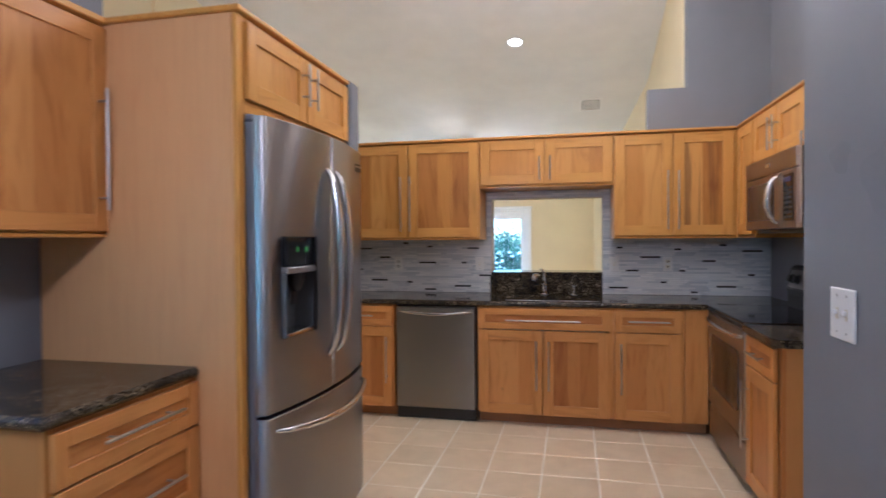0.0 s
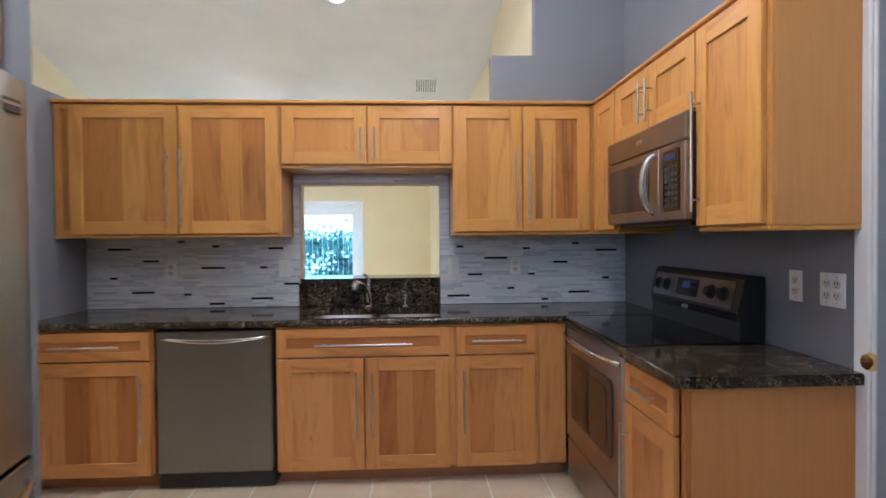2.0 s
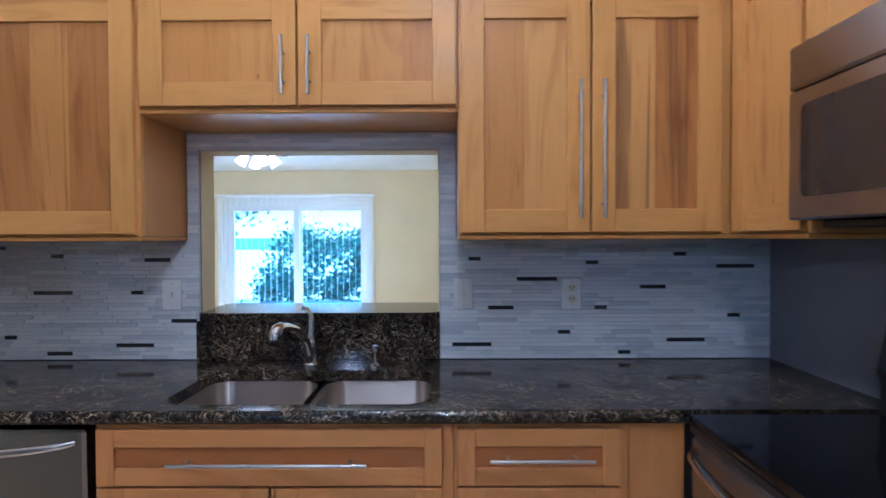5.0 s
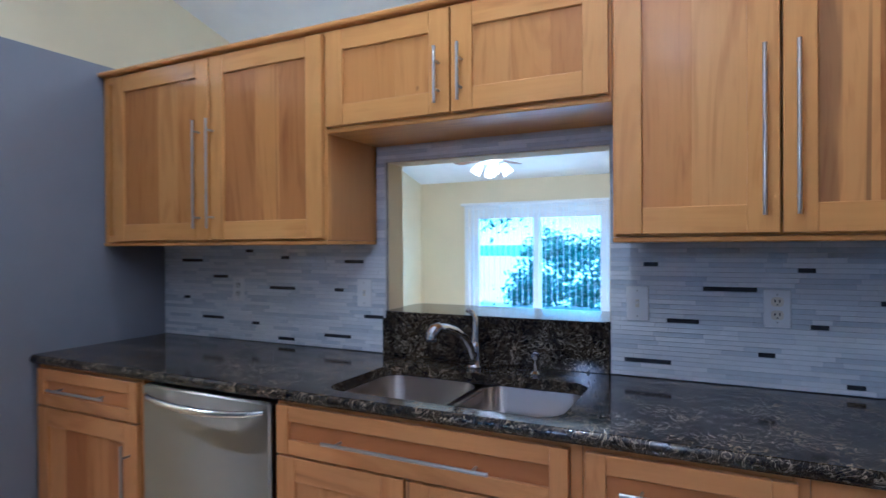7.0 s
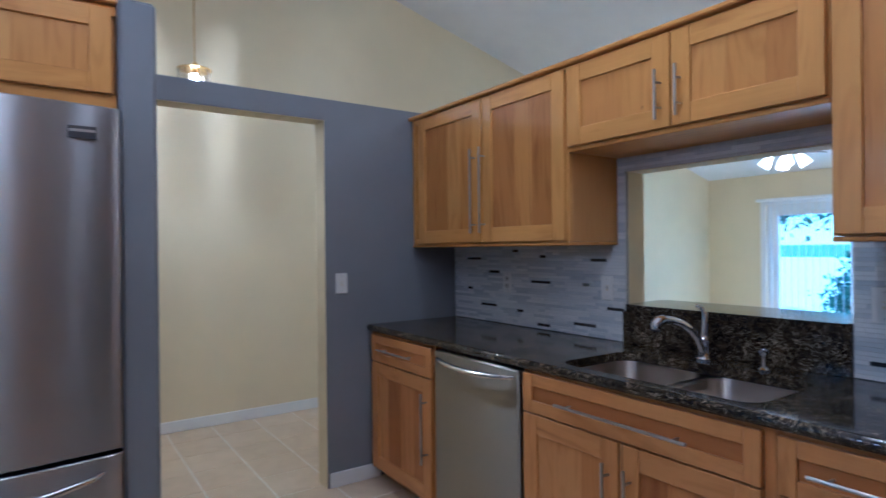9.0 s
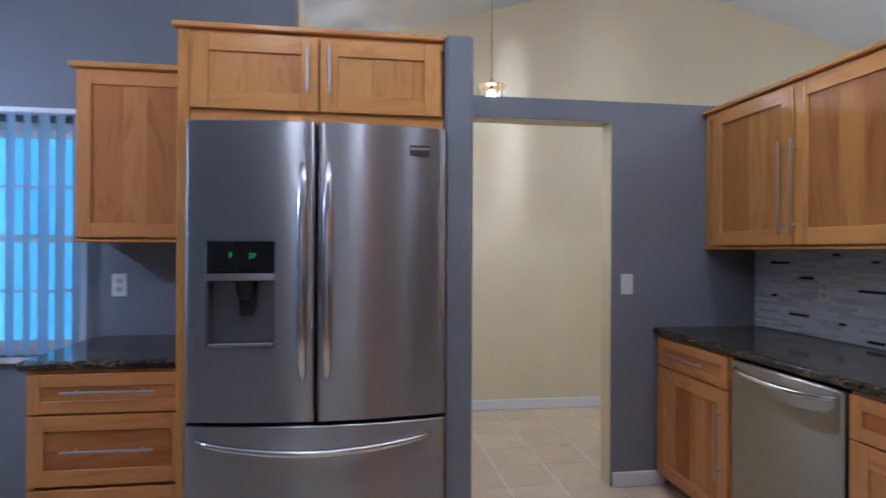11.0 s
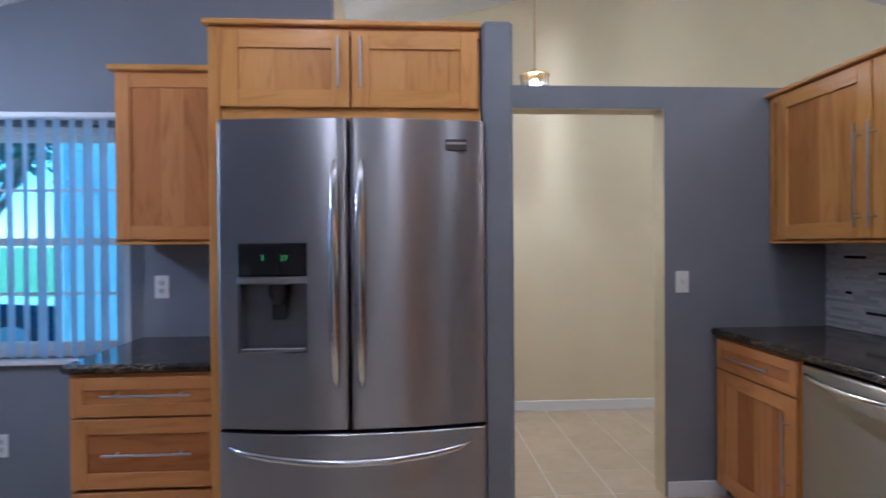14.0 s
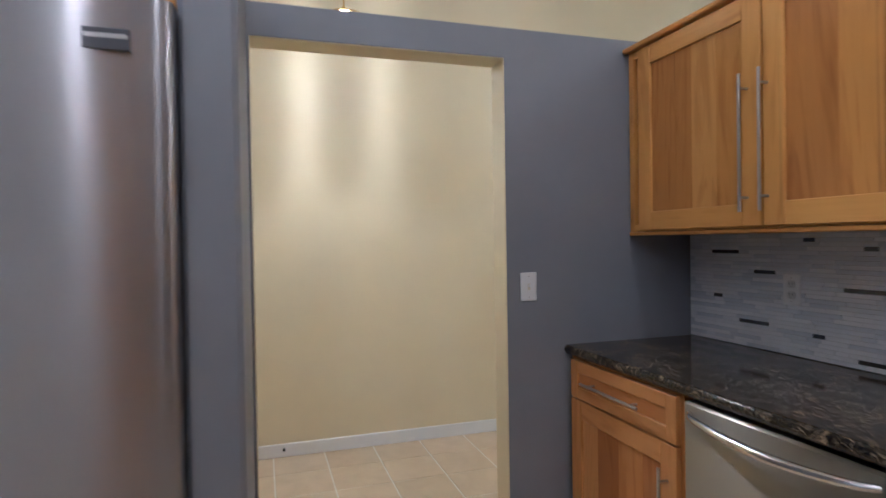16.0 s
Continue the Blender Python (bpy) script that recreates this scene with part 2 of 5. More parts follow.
m, nt, p = material("window_glass")
p.inputs["Base Color"].default_value = (0.58, 0.93, 1, 1)
p.inputs["Roughness"].default_value = 0.02
p.inputs["IOR"].default_value = 1.45
p.inputs["Transmission Weight"].default_value = 1.0
glass = m
m, nt, p = material("blind_fabric")
p.inputs["Base Color"].default_value = (0.60, 0.63, 0.68, 1)
p.inputs["Roughness"].default_value = 0.8
tr = nt.nodes.new("ShaderNodeBsdfTranslucent")
tr.inputs[0].default_value = (0.74, 0.87, 0.97, 1)
ms = nt.nodes.new("ShaderNodeMixShader")
ms.inputs[0].default_value = 0.72
weave = noise_of(nt, coords(nt, (1, 1, 0.02)), 300, 2)
bump(nt, p, weave, 0.1, 0.0005)
nt.links.new(p.outputs[0], ms.inputs[1])
nt.links.new(tr.outputs[0], ms.inputs[2])
nt.links.new(ms.outputs[0], nt.nodes["Material Output"].inputs[0])
blind = m


def glow(name, colour, strength, base=0.8):
    m, nt, p = material(name)
    p.inputs["Base Color"].default_value = (base, base, base, 1)
    p.inputs["Emission Color"].default_value = (*colour, 1)
    p.inputs["Emission Strength"].default_value = strength
    return m


lit_bulb = glow("lit_bulb", (1.0, 0.83, 0.6), 90)
lit_shade = glow("lit_frosted_glass", (1.0, 0.88, 0.70), 1.6)
can_lens = glow("lit_downlight_lens", (1.0, 0.87, 0.68), 4)
green_digits = glow("green_display_digits", (0.25, 1.0, 0.12), 0.11, 0.02)
blue_display = glow("dim_blue_display", (0.12, 0.16, 0.6), 0.02, 0.01)


# ---- mesh helpers ----
class Shape:
    """Vertices and faces gathered in world metres; at(): the map from local (u, v, w) to the world."""

    def __init__(self, at=None):
        self.verts, self.faces, self.mats, self.at = [], [], [], at

    def add(self, verts, faces, mat=0):
        k = len(self.verts)
        self.verts += [self.at(*q) if self.at else tuple(q) for q in verts]
        self.faces += [[i + k for i in f] for f in faces]
        self.mats += [mat] * len(faces)
        return self

    def box(self, x0, x1, y0, y1, z0, z1, b=0.002, mat=0):
        lo, hi = (min(x0, x1), min(y0, y1), min(z0, z1)), (max(x0, x1), max(y0, y1), max(z0, z1))
        b = min(b, 0.45 * min(h - l for l, h in zip(lo, hi)))
        if b <= 0:
            c = [(x, y, z) for x in (lo[0], hi[0]) for y in (lo[1], hi[1]) for z in (lo[2], hi[2])]
            return self.add(c, [(0, 1, 3, 2), (4, 6, 7, 5), (0, 4, 5, 1), (2, 3, 7, 6), (0, 2, 6, 4), (1, 5, 7, 3)], mat)
        verts, index = [], {}
        for s in ((i, j, k) for i in (0, 1) for j in (0, 1) for k in (0, 1)):
            for a in range(3):
                index[s, a] = len(verts)
                verts.append(tuple((hi[d] if s[d] else lo[d]) + (0 if d == a else (-b if s[d] else b)) for d in range(3)))
        faces = []
        ring = ((0, 0), (1, 0), (1, 1), (0, 1))
        for a in range(3):
            p, q = [d for d in range(3) if d != a]
            for side in (0, 1):
                f = []
                for i, j in ring:
                    s = [0, 0, 0]
                    s[a], s[p], s[q] = side, i, j
                    f.append(index[tuple(s), a])
                faces.append(f)
            for i, j in ring:
                s, e = [0, 0, 0], [0, 0, 0]
                s[a], e[a] = 0, 1
                s[p] = e[p] = i
                s[q] = e[q] = j
                faces.append((index[tuple(s), p], index[tuple(s), q], index[tuple(e), q], index[tuple(e), p]))
        for s in ((i, j, k) for i in (0, 1) for j in (0, 1) for k in (0, 1)):
            faces.append((index[s, 0], index[s, 1], index[s, 2]))
        return self.add(verts, faces, mat)

    def tube(self, points, radius, segs=10, mat=0, caps=True):
        """A round bar swept through the points; radius may be one number or one a point."""
        pts = [Vector(q) for q in points]
        rad = radius if isinstance(radius, (list, tuple)) else [radius] * len(pts)
        verts, faces = [], []
        side = None
        for i, q in enumerate(pts):
            way = (pts[min(i + 1, len(pts) - 1)] - pts[max(i - 1, 0)]).normalized()
            if side is None:
                side = way.orthogonal().normalized()
            side = (side - way * side.dot(way)).normalized()
            up = way.cross(side)
            for k in range(segs):
                a = 2 * math.pi * k / segs
                verts.append(tuple(q + rad[i] * (math.cos(a) * side + math.sin(a) * up)))
        for i in range(len(pts) - 1):
            for k in range(segs):
                n = (k + 1) % segs
                faces.append((i * segs + k, i * segs + n, (i + 1) * segs + n, (i + 1) * segs + k))
        if caps:
            faces += [list(range(segs)), list(range((len(pts) - 1) * segs, len(pts) * segs))]
        return self.add(verts, faces, mat)

    def lathe(self, profile, centre, axis="z", segs=24, mat=0):
        """Turned shape: profile rows are (radius, distance along the axis)."""
        verts, faces = [], []
        for r, h in profile:
            for k in range(segs):
                a = 2 * math.pi * k / segs
                c, s = r * math.cos(a), r * math.sin(a)
                off = {"z": (c, s, h), "x": (h, c, s), "y": (c, h, s)}[axis]
                verts.append(tuple(o + q for o, q in zip(off, centre)))
        for i in range(len(profile) - 1):
            for k in range(segs):
                n = (k + 1) % segs
                faces.append((i * segs + k, i * segs + n, (i + 1) * segs + n, (i + 1) * segs + k))
        for i in (0, len(profile) - 1):
            if profile[i][0] > 1e-5:
                faces.append(list(range(i * segs, (i + 1) * segs)))
        return self.add(verts, faces, mat)

    def prism(self, outline, lo, hi, axis="z", mat=0):
        """The outline (a list of 2D points) pulled from lo to hi along the axis."""
        n = len(outline)
        put = {"z": lambda a, b, h: (a, b, h), "y": lambda a, b, h: (a, h, b), "x": lambda a, b, h: (h, a, b)}[axis]
        verts = [put(a, b, h) for h in (lo, hi) for a, b in outline]
        faces = [list(range(n)), list(range(n, 2 * n))] + [(i, (i + 1) % n, n + (i + 1) % n, n + i) for i in range(n)]
        return self.add(verts, faces, mat)

    def mesh(self, name, origin=(0, 0, 0), smooth=False):
        me = bpy.data.meshes.new(name)
        o = Vector(origin)
        me.from_pydata([tuple(Vector(q) - o) for q in self.verts], [], self.faces)
        me.polygons.foreach_set("material_index", self.mats)
        bm = bmesh.new()
        bm.from_mesh(me)
        bmesh.ops.remove_doubles(bm, verts=bm.verts, dist=1e-6)
        bmesh.ops.recalc_face_normals(bm, faces=bm.faces)
        if smooth:
            for f in bm.faces:
                f.smooth = True
            for e in bm.edges:
                e.smooth = len(e.link_faces) == 2 and e.calc_face_angle(0) < 0.7
        bm.to_mesh(me)
        bm.free()
        return me


def thing(name, at, label, category, group="", kind=""):
    ob = new(name)
    ob.empty_display_size = 0.1
    ob.location = at
    return tagged(ob, label, category, group, kind)


def place_of(ob):
    q = Vector(ob.location)
    while ob.parent:
        ob = ob.parent
        q = q + Vector(ob.location)
    return q


def part(name, shape, mats, parent=None, label="", smooth=False):
    origin = place_of(parent) if parent else Vector((0, 0, 0))
    me = shape.mesh(name, origin, smooth)
    for one in mats if isinstance(mats, (list, tuple)) else (mats,):
        me.materials.append(one)
    ob = new(name, me)
    if parent:
        ob.parent = parent
    return tagged(ob, label)


def solid(name, shape, mats, label, category, kind="", smooth=False, group=""):
    return tagged(part(name, shape, mats, smooth=smooth), label, category, group, kind)


# ---- plan (metres) ----
LEFT, RIGHT, BACK = -1.93, 1.52, 4.31
HALL, FAR, FAM_R = -3.54, 10.0, 0.915
RIDGE_Y, PITCH = 4.51, 0.265


def roof(y):
    return 3.725 - PITCH * abs(y - RIDGE_Y)


# ---- shell ----
def wall(name, shape, mats, label):
    return solid(name, shape, mats, label, "wall", "structure")


def gable(x0, x1, y0, y1, z0=0.0, over=0.03):
    """A wall along y whose top follows the roof."""
    ys = [y0, y1] if not y0 < RIDGE_Y < y1 else [y0, RIDGE_Y, y1]
    outline = [(y0, z0)] + [(y1, z0)] + [(y, roof(y) + over) for y in reversed(ys)]
    return Shape().prism(outline, x0, x1, "x")


DOOR_Y0, DOOR_Y1, DOOR_Z, HALF_Z = 2.446, 3.41, 2.062, 2.18
w = Shape()
w.box(LEFT - 0.12, LEFT, 1.664, DOOR_Y0, 0, HALF_Z, 0)
w.box(LEFT - 0.12, LEFT, DOOR_Y1, BACK + 0.12, 0, HALF_Z, 0)
w.box(LEFT - 0.12, LEFT, DOOR_Y0, DOOR_Y1, DOOR_Z, HALF_Z, 0.0)
wall("wall_doorway", w, blue_grey, "low blue-grey wall with a plain doorway to the hall")
j = Shape()
j.box(LEFT - 0.124, LEFT - 0.004, DOOR_Y1 - 0.004, DOOR_Y1, 0, DOOR_Z, 0)
j.box(LEFT - 0.124, LEFT - 0.004, DOOR_Y0, DOOR_Y0 + 0.004, 0, DOOR_Z, 0)
j.box(LEFT - 0.124, LEFT - 0.004, DOOR_Y0 + 0.004, DOOR_Y1 - 0.004, DOOR_Z - 0.004, DOOR_Z, 0)
j.box(LEFT - 0.126, LEFT - 0.122, 1.67, DOOR_Y0, 0, HALF_Z, 0)
j.box(LEFT - 0.126, LEFT - 0.122, DOOR_Y1, BACK + 0.1, 0, HALF_Z, 0)
wall("wall_doorway_reveal", j, cream, "cream painted reveal and hall face of the doorway wall")

w = Shape().box(LEFT, -1.05, 2.326, 2.438, 0, 2.17, 0.012)
wall("wall_pier", w, blue_grey, "narrow blue-grey wall end beside the refrigerator")

# nook wall with its window, full height up to the sloped ceiling
WIN_Y0, WIN_Y1, WIN_Z0, WIN_Z1 = -0.12, 0.66, 0.80, 1.96
w = gable(LEFT - 0.14, LEFT, -0.262, WIN_Y0)
w.verts += gable(LEFT - 0.14, LEFT, WIN_Y1, 1.664).verts
w.faces += [[i + 8 for i in f] for f in gable(LEFT - 0.14, LEFT, WIN_Y1, 1.664).faces]
w.mats += [0] * 6
g = gable(LEFT - 0.14, LEFT, WIN_Y0, WIN_Y1, WIN_Z1)
w.add(g.verts, g.faces)
w.box(LEFT - 0.14, LEFT, WIN_Y0, WIN_Y1, 0, WIN_Z0, 0)
wall("wall_nook_west", w, blue_grey, "blue-grey nook wall with a window opening")

# bay wall at 45 degrees
BAY = Vector((LEFT, -0.262, 0))
BAY_WAY = Vector((math.sqrt(0.5), -math.sqrt(0.5), 0))
BAY_OUT = Vector((-math.sqrt(0.5), -math.sqrt(0.5), 0))


def bay(u, v, z):
    q = BAY + BAY_WAY * u + BAY_OUT * v
    return (q.x, q.y, z)


BW0, BW1 = 0.10, 0.98
w = Shape(bay)
w.box(0, BW0, 0, 0.14, 0, 2.9, 0)
w.box(BW1, 1.25, 0, 0.14, 0, 2.9, 0)
w.box(BW0, BW1, 0, 0.14, 0, WIN_Z0, 0)
w.box(BW0, BW1, 0, 0.14, WIN_Z1, 2.9, 0)
wall("wall_bay", w, blue_grey, "blue-grey angled bay wall with a window opening")
end = bay(1.25, 0, 0)
w = Shape()
w.box(end[0] - 0.05, 3.2, end[1] - 0.14, end[1], 0, 2.9, 0)
wall("wall_nook_south", w, blue_grey, "plain blue-grey wall behind the start of the walk")

# right side: projecting wall near the start, then the range wall
w = gable(0.66, RIGHT, end[1], 1.24)
wall("wall_near_east", w, blue_grey, "blue-grey wall block with a rounded corner")
w = gable(RIGHT, RIGHT + 0.12, end[1] - 0.14, BACK + 0.12)
wall("wall_range", w, blue_grey, "blue-grey wall behind the range")

patch_paint = plain("touch_up_paint", (0.192, 0.197, 0.214), 0.55, 0, 0.05, 5.0, 0.16, 220)
for cy, cz, ry, rz in ((1.03, 1.527, 0.048, 0.036), (0.830, 1.460, 0.090, 0.080)):
    edge = []
    for a in range(0, 360, 10):
        k = 1 + 0.16 * math.sin(radians(3 * a + 40)) + 0.08 * math.sin(radians(5 * a))
        edge.append((cy + ry * k * math.cos(radians(a)), cz + rz * k * math.sin(radians(a))))
    solid("paint_patch", Shape().prism(edge, 0.6596, 0.6603, "x"), patch_paint, "slightly darker touch-up paint patch on the wall", "paint patch", "structure")

# back wall: pass-through over the sink, low to one side and stepped up at the other
OP_X0, OP_X1, OP_Z0, OP_Z1 = -0.60, 0.293, 1.045, 1.682
LOW = 2.10
w = Shape()
w.box(LEFT - 0.12, OP_X0, BACK, BACK + 0.12, 0, LOW, 0)
w.box(OP_X1, 0.64, BACK, BACK + 0.12, 0, LOW, 0)
w.box(OP_X0, OP_X1, BACK, BACK + 0.12, 0, OP_Z0, 0)
w.box(OP_X0, OP_X1, BACK, BACK + 0.12, OP_Z1, LOW, 0)
w.box(0.64, 0.932, BACK, BACK + 0.12, 0, 2.515, 0)
w.box(0.932, RIGHT, BACK, BACK + 0.12, 0, roof(BACK) + 0.03, 0)
wall("wall_sink", w, blue_grey, "blue-grey sink wall with a pass-through and stepped top")
f = Shape()
f.box(LEFT - 0.12, OP_X0, BACK + 0.12, BACK + 0.124, 0, LOW, 0)
f.box(OP_X1, 0.93, BACK + 0.12, BACK + 0.124, 0, LOW, 0)
f.box(OP_X0, OP_X1, BACK + 0.12, BACK + 0.124, 0, OP_Z0, 0)
f.box(OP_X0, OP_X1, BACK + 0.12, BACK + 0.124, OP_Z1, LOW, 0)
f.box(OP_X0, OP_X0 + 0.004, BACK + 0.008, BACK + 0.12, OP_Z0, OP_Z1 - 0.004, 0)
f.box(OP_X1 - 0.004, OP_X1, BACK + 0.008, BACK + 0.12, OP_Z0, OP_Z1 - 0.004, 0)
f.box(OP_X0, OP_X1, BACK + 0.008, BACK + 0.12, OP_Z1 - 0.004, OP_Z1, 0)
wall("wall_sink_cream_face", f, cream, "cream painted reveal of the pass-through")

# hall and family room
w = gable(HALL - 0.12, HALL, 1.62, FAR + 0.12)
wall("wall_hall_west", w, cream, "tall cream hall wall under the sloped ceiling")
TURN_Y, FAM_END = 6.6, 0.42
w = gable(FAM_R, FAM_R + 0.12, BACK + 0.125, TURN_Y)
wall("wall_family_east", w, cream, "cream family room side wall")
skew = (FAM_END - FAM_R) / (FAR - TURN_Y)
w = gable(0, 0.12, TURN_Y, FAR + 0.12)
w.verts = [(FAM_R + x + skew * (y - TURN_Y), y, z) for x, y, z in w.verts]
wall("wall_family_angled", w, cream, "cream family room wall that slants inwards")
SL_X0, SL_X1, SL_Z = -2.74, -0.72, 1.86
w = Shape()
w.box(HALL - 0.12, SL_X0, FAR, FAR + 0.14, 0, 2.45, 0)
w.box(SL_X1, FAM_END, FAR, FAR + 0.14, 0, 2.45, 0)
w.box(SL_X0, SL_X1, FAR, FAR + 0.14, SL_Z, 2.45, 0)
wall("wall_family_north", w, cream, "cream far wall with a sliding door opening")
w = gable(HALL - 0.12, LEFT - 0.12, 1.50, 1.62)
wall("wall_hall_south", w, cream, "cream end wall of the hall")

c = Shape()
for y0, y1, x0 in ((end[1] - 0.3, 1.5, LEFT - 0.2), (1.5, RIDGE_Y, HALL - 0.12), (RIDGE_Y, FAR + 0.14, HALL - 0.12)):
    a, b = roof(y0), roof(y1)
    x1 = RIGHT + 0.12
    c.add([(x0, y0, a), (x1, y0, a), (x1, y1, b), (x0, y1, b), (x0, y0, a + 0.1), (x1, y0, a + 0.1), (x1, y1, b + 0.1), (x0, y1, b + 0.1)],
          [(0, 3, 2, 1), (4, 5, 6, 7), (0, 1, 5, 4), (1, 2, 6, 5), (2, 3, 7, 6), (3, 0, 4, 7)])
solid("ceiling", c, ceiling_paint, "white textured vaulted ceiling", "ceiling", "structure")
f = Shape()
f.box(LEFT - 0.14, RIGHT + 0.12, end[1] - 0.14, 1.5, -0.12, -0.003, 0)
f.box(HALL - 0.12, RIGHT + 0.12, 1.5, FAR + 0.14, -0.12, -0.003, 0)
floor = solid("floor", f, grout, "beige square ceramic floor tiles with pale grout", "floor", "structure")


# baseboards
def skirting(name, shape):
    return solid(name, shape, white_paint, "white painted wooden baseboard", "baseboard", "structure")


s = Shape()
s.box(HALL, HALL + 0.014, 1.62, FAR, 0, 0.085, 0.005)
skirting("baseboard_hall", s)
s = Shape()
s.box(LEFT, LEFT + 0.014, DOOR_Y1 + 0.01, 3.74, 0, 0.085, 0.005)
s.box(LEFT, LEFT + 0.014, -0.262, 0.74, 0, 0.085, 0.005)
skirting("baseboard_kitchen", s)
s = Shape(bay).box(0.0, 1.25, -0.014, 0, 0, 0.085, 0.005)
skirting("baseboard_bay", s)


# ---- cabinets ----
def face_back(u, v, z):
    return (u, 3.692 - v, z)


def face_upper(u, v, z):
    return (u, 3.985 - v, z)


def face_right(u, v, z):
    return (0.952 - v, u, z)


def face_right_upper(u, v, z):
    return (1.212 - v, u, z)


def face_c3(u, v, z):
    return (-1.262 + v, u, z)


def face_c3_upper(u, v, z):
    return (-1.63 + v, u, z)


def face_fridge(u, v, z):
    return (-1.095 + v, u, z)


def along(at):
    """Which world axis the local u runs along."""
    a, b = Vector(at(0, 0, 0)), Vector(at(1, 0, 0))
    return "x" if abs((b - a).x) > 0.5 else "y"


def pull(at, parent, u0, z0, u1, z1, off=0.034, r=0.0053, inset=0.045):
    """A bar pull from (u0, z0) to (u1, z1) on two posts."""
    s = Shape(at)
    s.tube([(u0, off, z0), (u1, off, z1)], r, 10)
    for k in (0, 1):
        t = inset / max(1e-6, math.hypot(u1 - u0, z1 - z0))
        t = t if k == 0 else 1 - t
        u, z = u0 + (u1 - u0) * t, z0 + (z1 - z0) * t
        s.tube([(u, 0.0, z), (u, off, z)], r * 0.8, 8)
    return part("handle", s, nickel, parent, "brushed nickel bar pull", True)


def shaker(at, parent, name, u0, u1, z0, z1, rail=0.073, thick=0.021, staves=0, upright=True, seed=0, frame_wood=None, infill=None):
    """A five-piece hickory front: frame boards round a recessed panel glued up from boards."""
    frame_wood, infill = frame_wood or wood, infill or panel_wood
    rng = random.Random(seed * 97 + int(u0 * 1000) + int(z0 * 1000))
    a = along(at)
    staves = staves or max(2, round((u1 - u0 - 2 * rail) / 0.12))
    s = Shape(at)
    s.box(u0, u0 + rail, 0, thick, z0, z1, 0.002, 0)
    s.box(u1 - rail, u1, 0, thick, z0, z1, 0.002, 0)
    s.box(u0 + rail, u1 - rail, 0, thick - 0.001, z0, z0 + rail, 0.002, 1)
    s.box(u0 + rail, u1 - rail, 0, thick - 0.001, z1 - rail, z1, 0.002, 1)
    front = part(name, s, (frame_wood["z"], frame_wood[a]), parent)
    if upright:
        cuts = [u0 + rail] + sorted(u0 + rail + (u1 - u0 - 2 * rail) * (k + rng.uniform(-0.22, 0.22)) / staves for k in range(1, staves)) + [u1 - rail]
        for p0, p1 in zip(cuts, cuts[1:]):
            part("panel_board", Shape(at).box(p0, p1, 0.001, thick - 0.010, z0 + rail - 0.004, z1 - rail + 0.004, 0.0005), infill["z"], front)
    else:
        n = max(1, round((z1 - z0 - 2 * rail) / 0.08))
        h = (z1 - z0 - 2 * rail) / n
        for k in range(n):
            part("panel_board", Shape(at).box(u0 + rail - 0.004, u1 - rail + 0.004, 0.001, thick - 0.010, z0 + rail + h * k, z0 + rail + h * (k + 1), 0.0005), infill[a], front)
    return front




def base_cabinet(at, u0, u1, depth, fronts, label, toe=True, tall=0.862, open_top=False):
    """Base unit: carcass with face frame and the fronts given as (kind, u0, u1, z0, z1, pull row)."""
    base = at((u0 + u1) / 2, -depth / 2, 0)
    ob = thing("base_cabinet", base, label, "cabinet", "kitchen base cabinets")
    s = Shape(at)
    s.box(u0, u1, -depth, -0.020, 0.09, tall if not open_top else 0.64, 0.001)
    if open_top:
        s.box(u0, u0 + 0.016, -depth, -0.020, 0.64, tall, 0.001)
        s.box(u1 - 0.016, u1, -depth, -0.020, 0.64, tall, 0.001)
    a = along(at)
    part("body", s, lit_red_veneer, ob)
    fr = Shape(at)
    fr.box(u0, u0 + 0.03, -0.020, -0.001, 0.09, tall, 0.001, 0)
    fr.box(u1 - 0.03, u1, -0.020, -0.001, 0.09, tall, 0.001, 0)
    fr.box(u0 + 0.03, u1 - 0.03, -0.020, -0.002, tall - 0.03, tall, 0.001, 1)
    fr.box(u0 + 0.03, u1 - 0.03, -0.020, -0.002, 0.09, 0.12, 0.001, 1)
    part("face_frame", fr, (lit_red_wood["z"], lit_red_wood[a]), ob)
    if toe:
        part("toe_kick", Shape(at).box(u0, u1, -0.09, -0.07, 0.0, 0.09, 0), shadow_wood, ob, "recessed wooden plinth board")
    for k, (kind, f0, f1, z0, z1, bar) in enumerate(fronts):
        if kind == "drawer":
            d = shaker(at, ob, "drawer_front", f0, f1, z0, z1, 0.047 if z1 - z0 < 0.2 else 0.060, upright=False, seed=k, frame_wood=lit_red_wood, infill=lit_red_panel)
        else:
            d = shaker(at, ob, "door", f0, f1, z0, z1, seed=k + 3, frame_wood=lit_red_wood, infill=lit_red_panel)
        if bar:
            pull(lambda u, v, z, at=at: at(u, v + 0.021, z), d, *bar)
    return ob


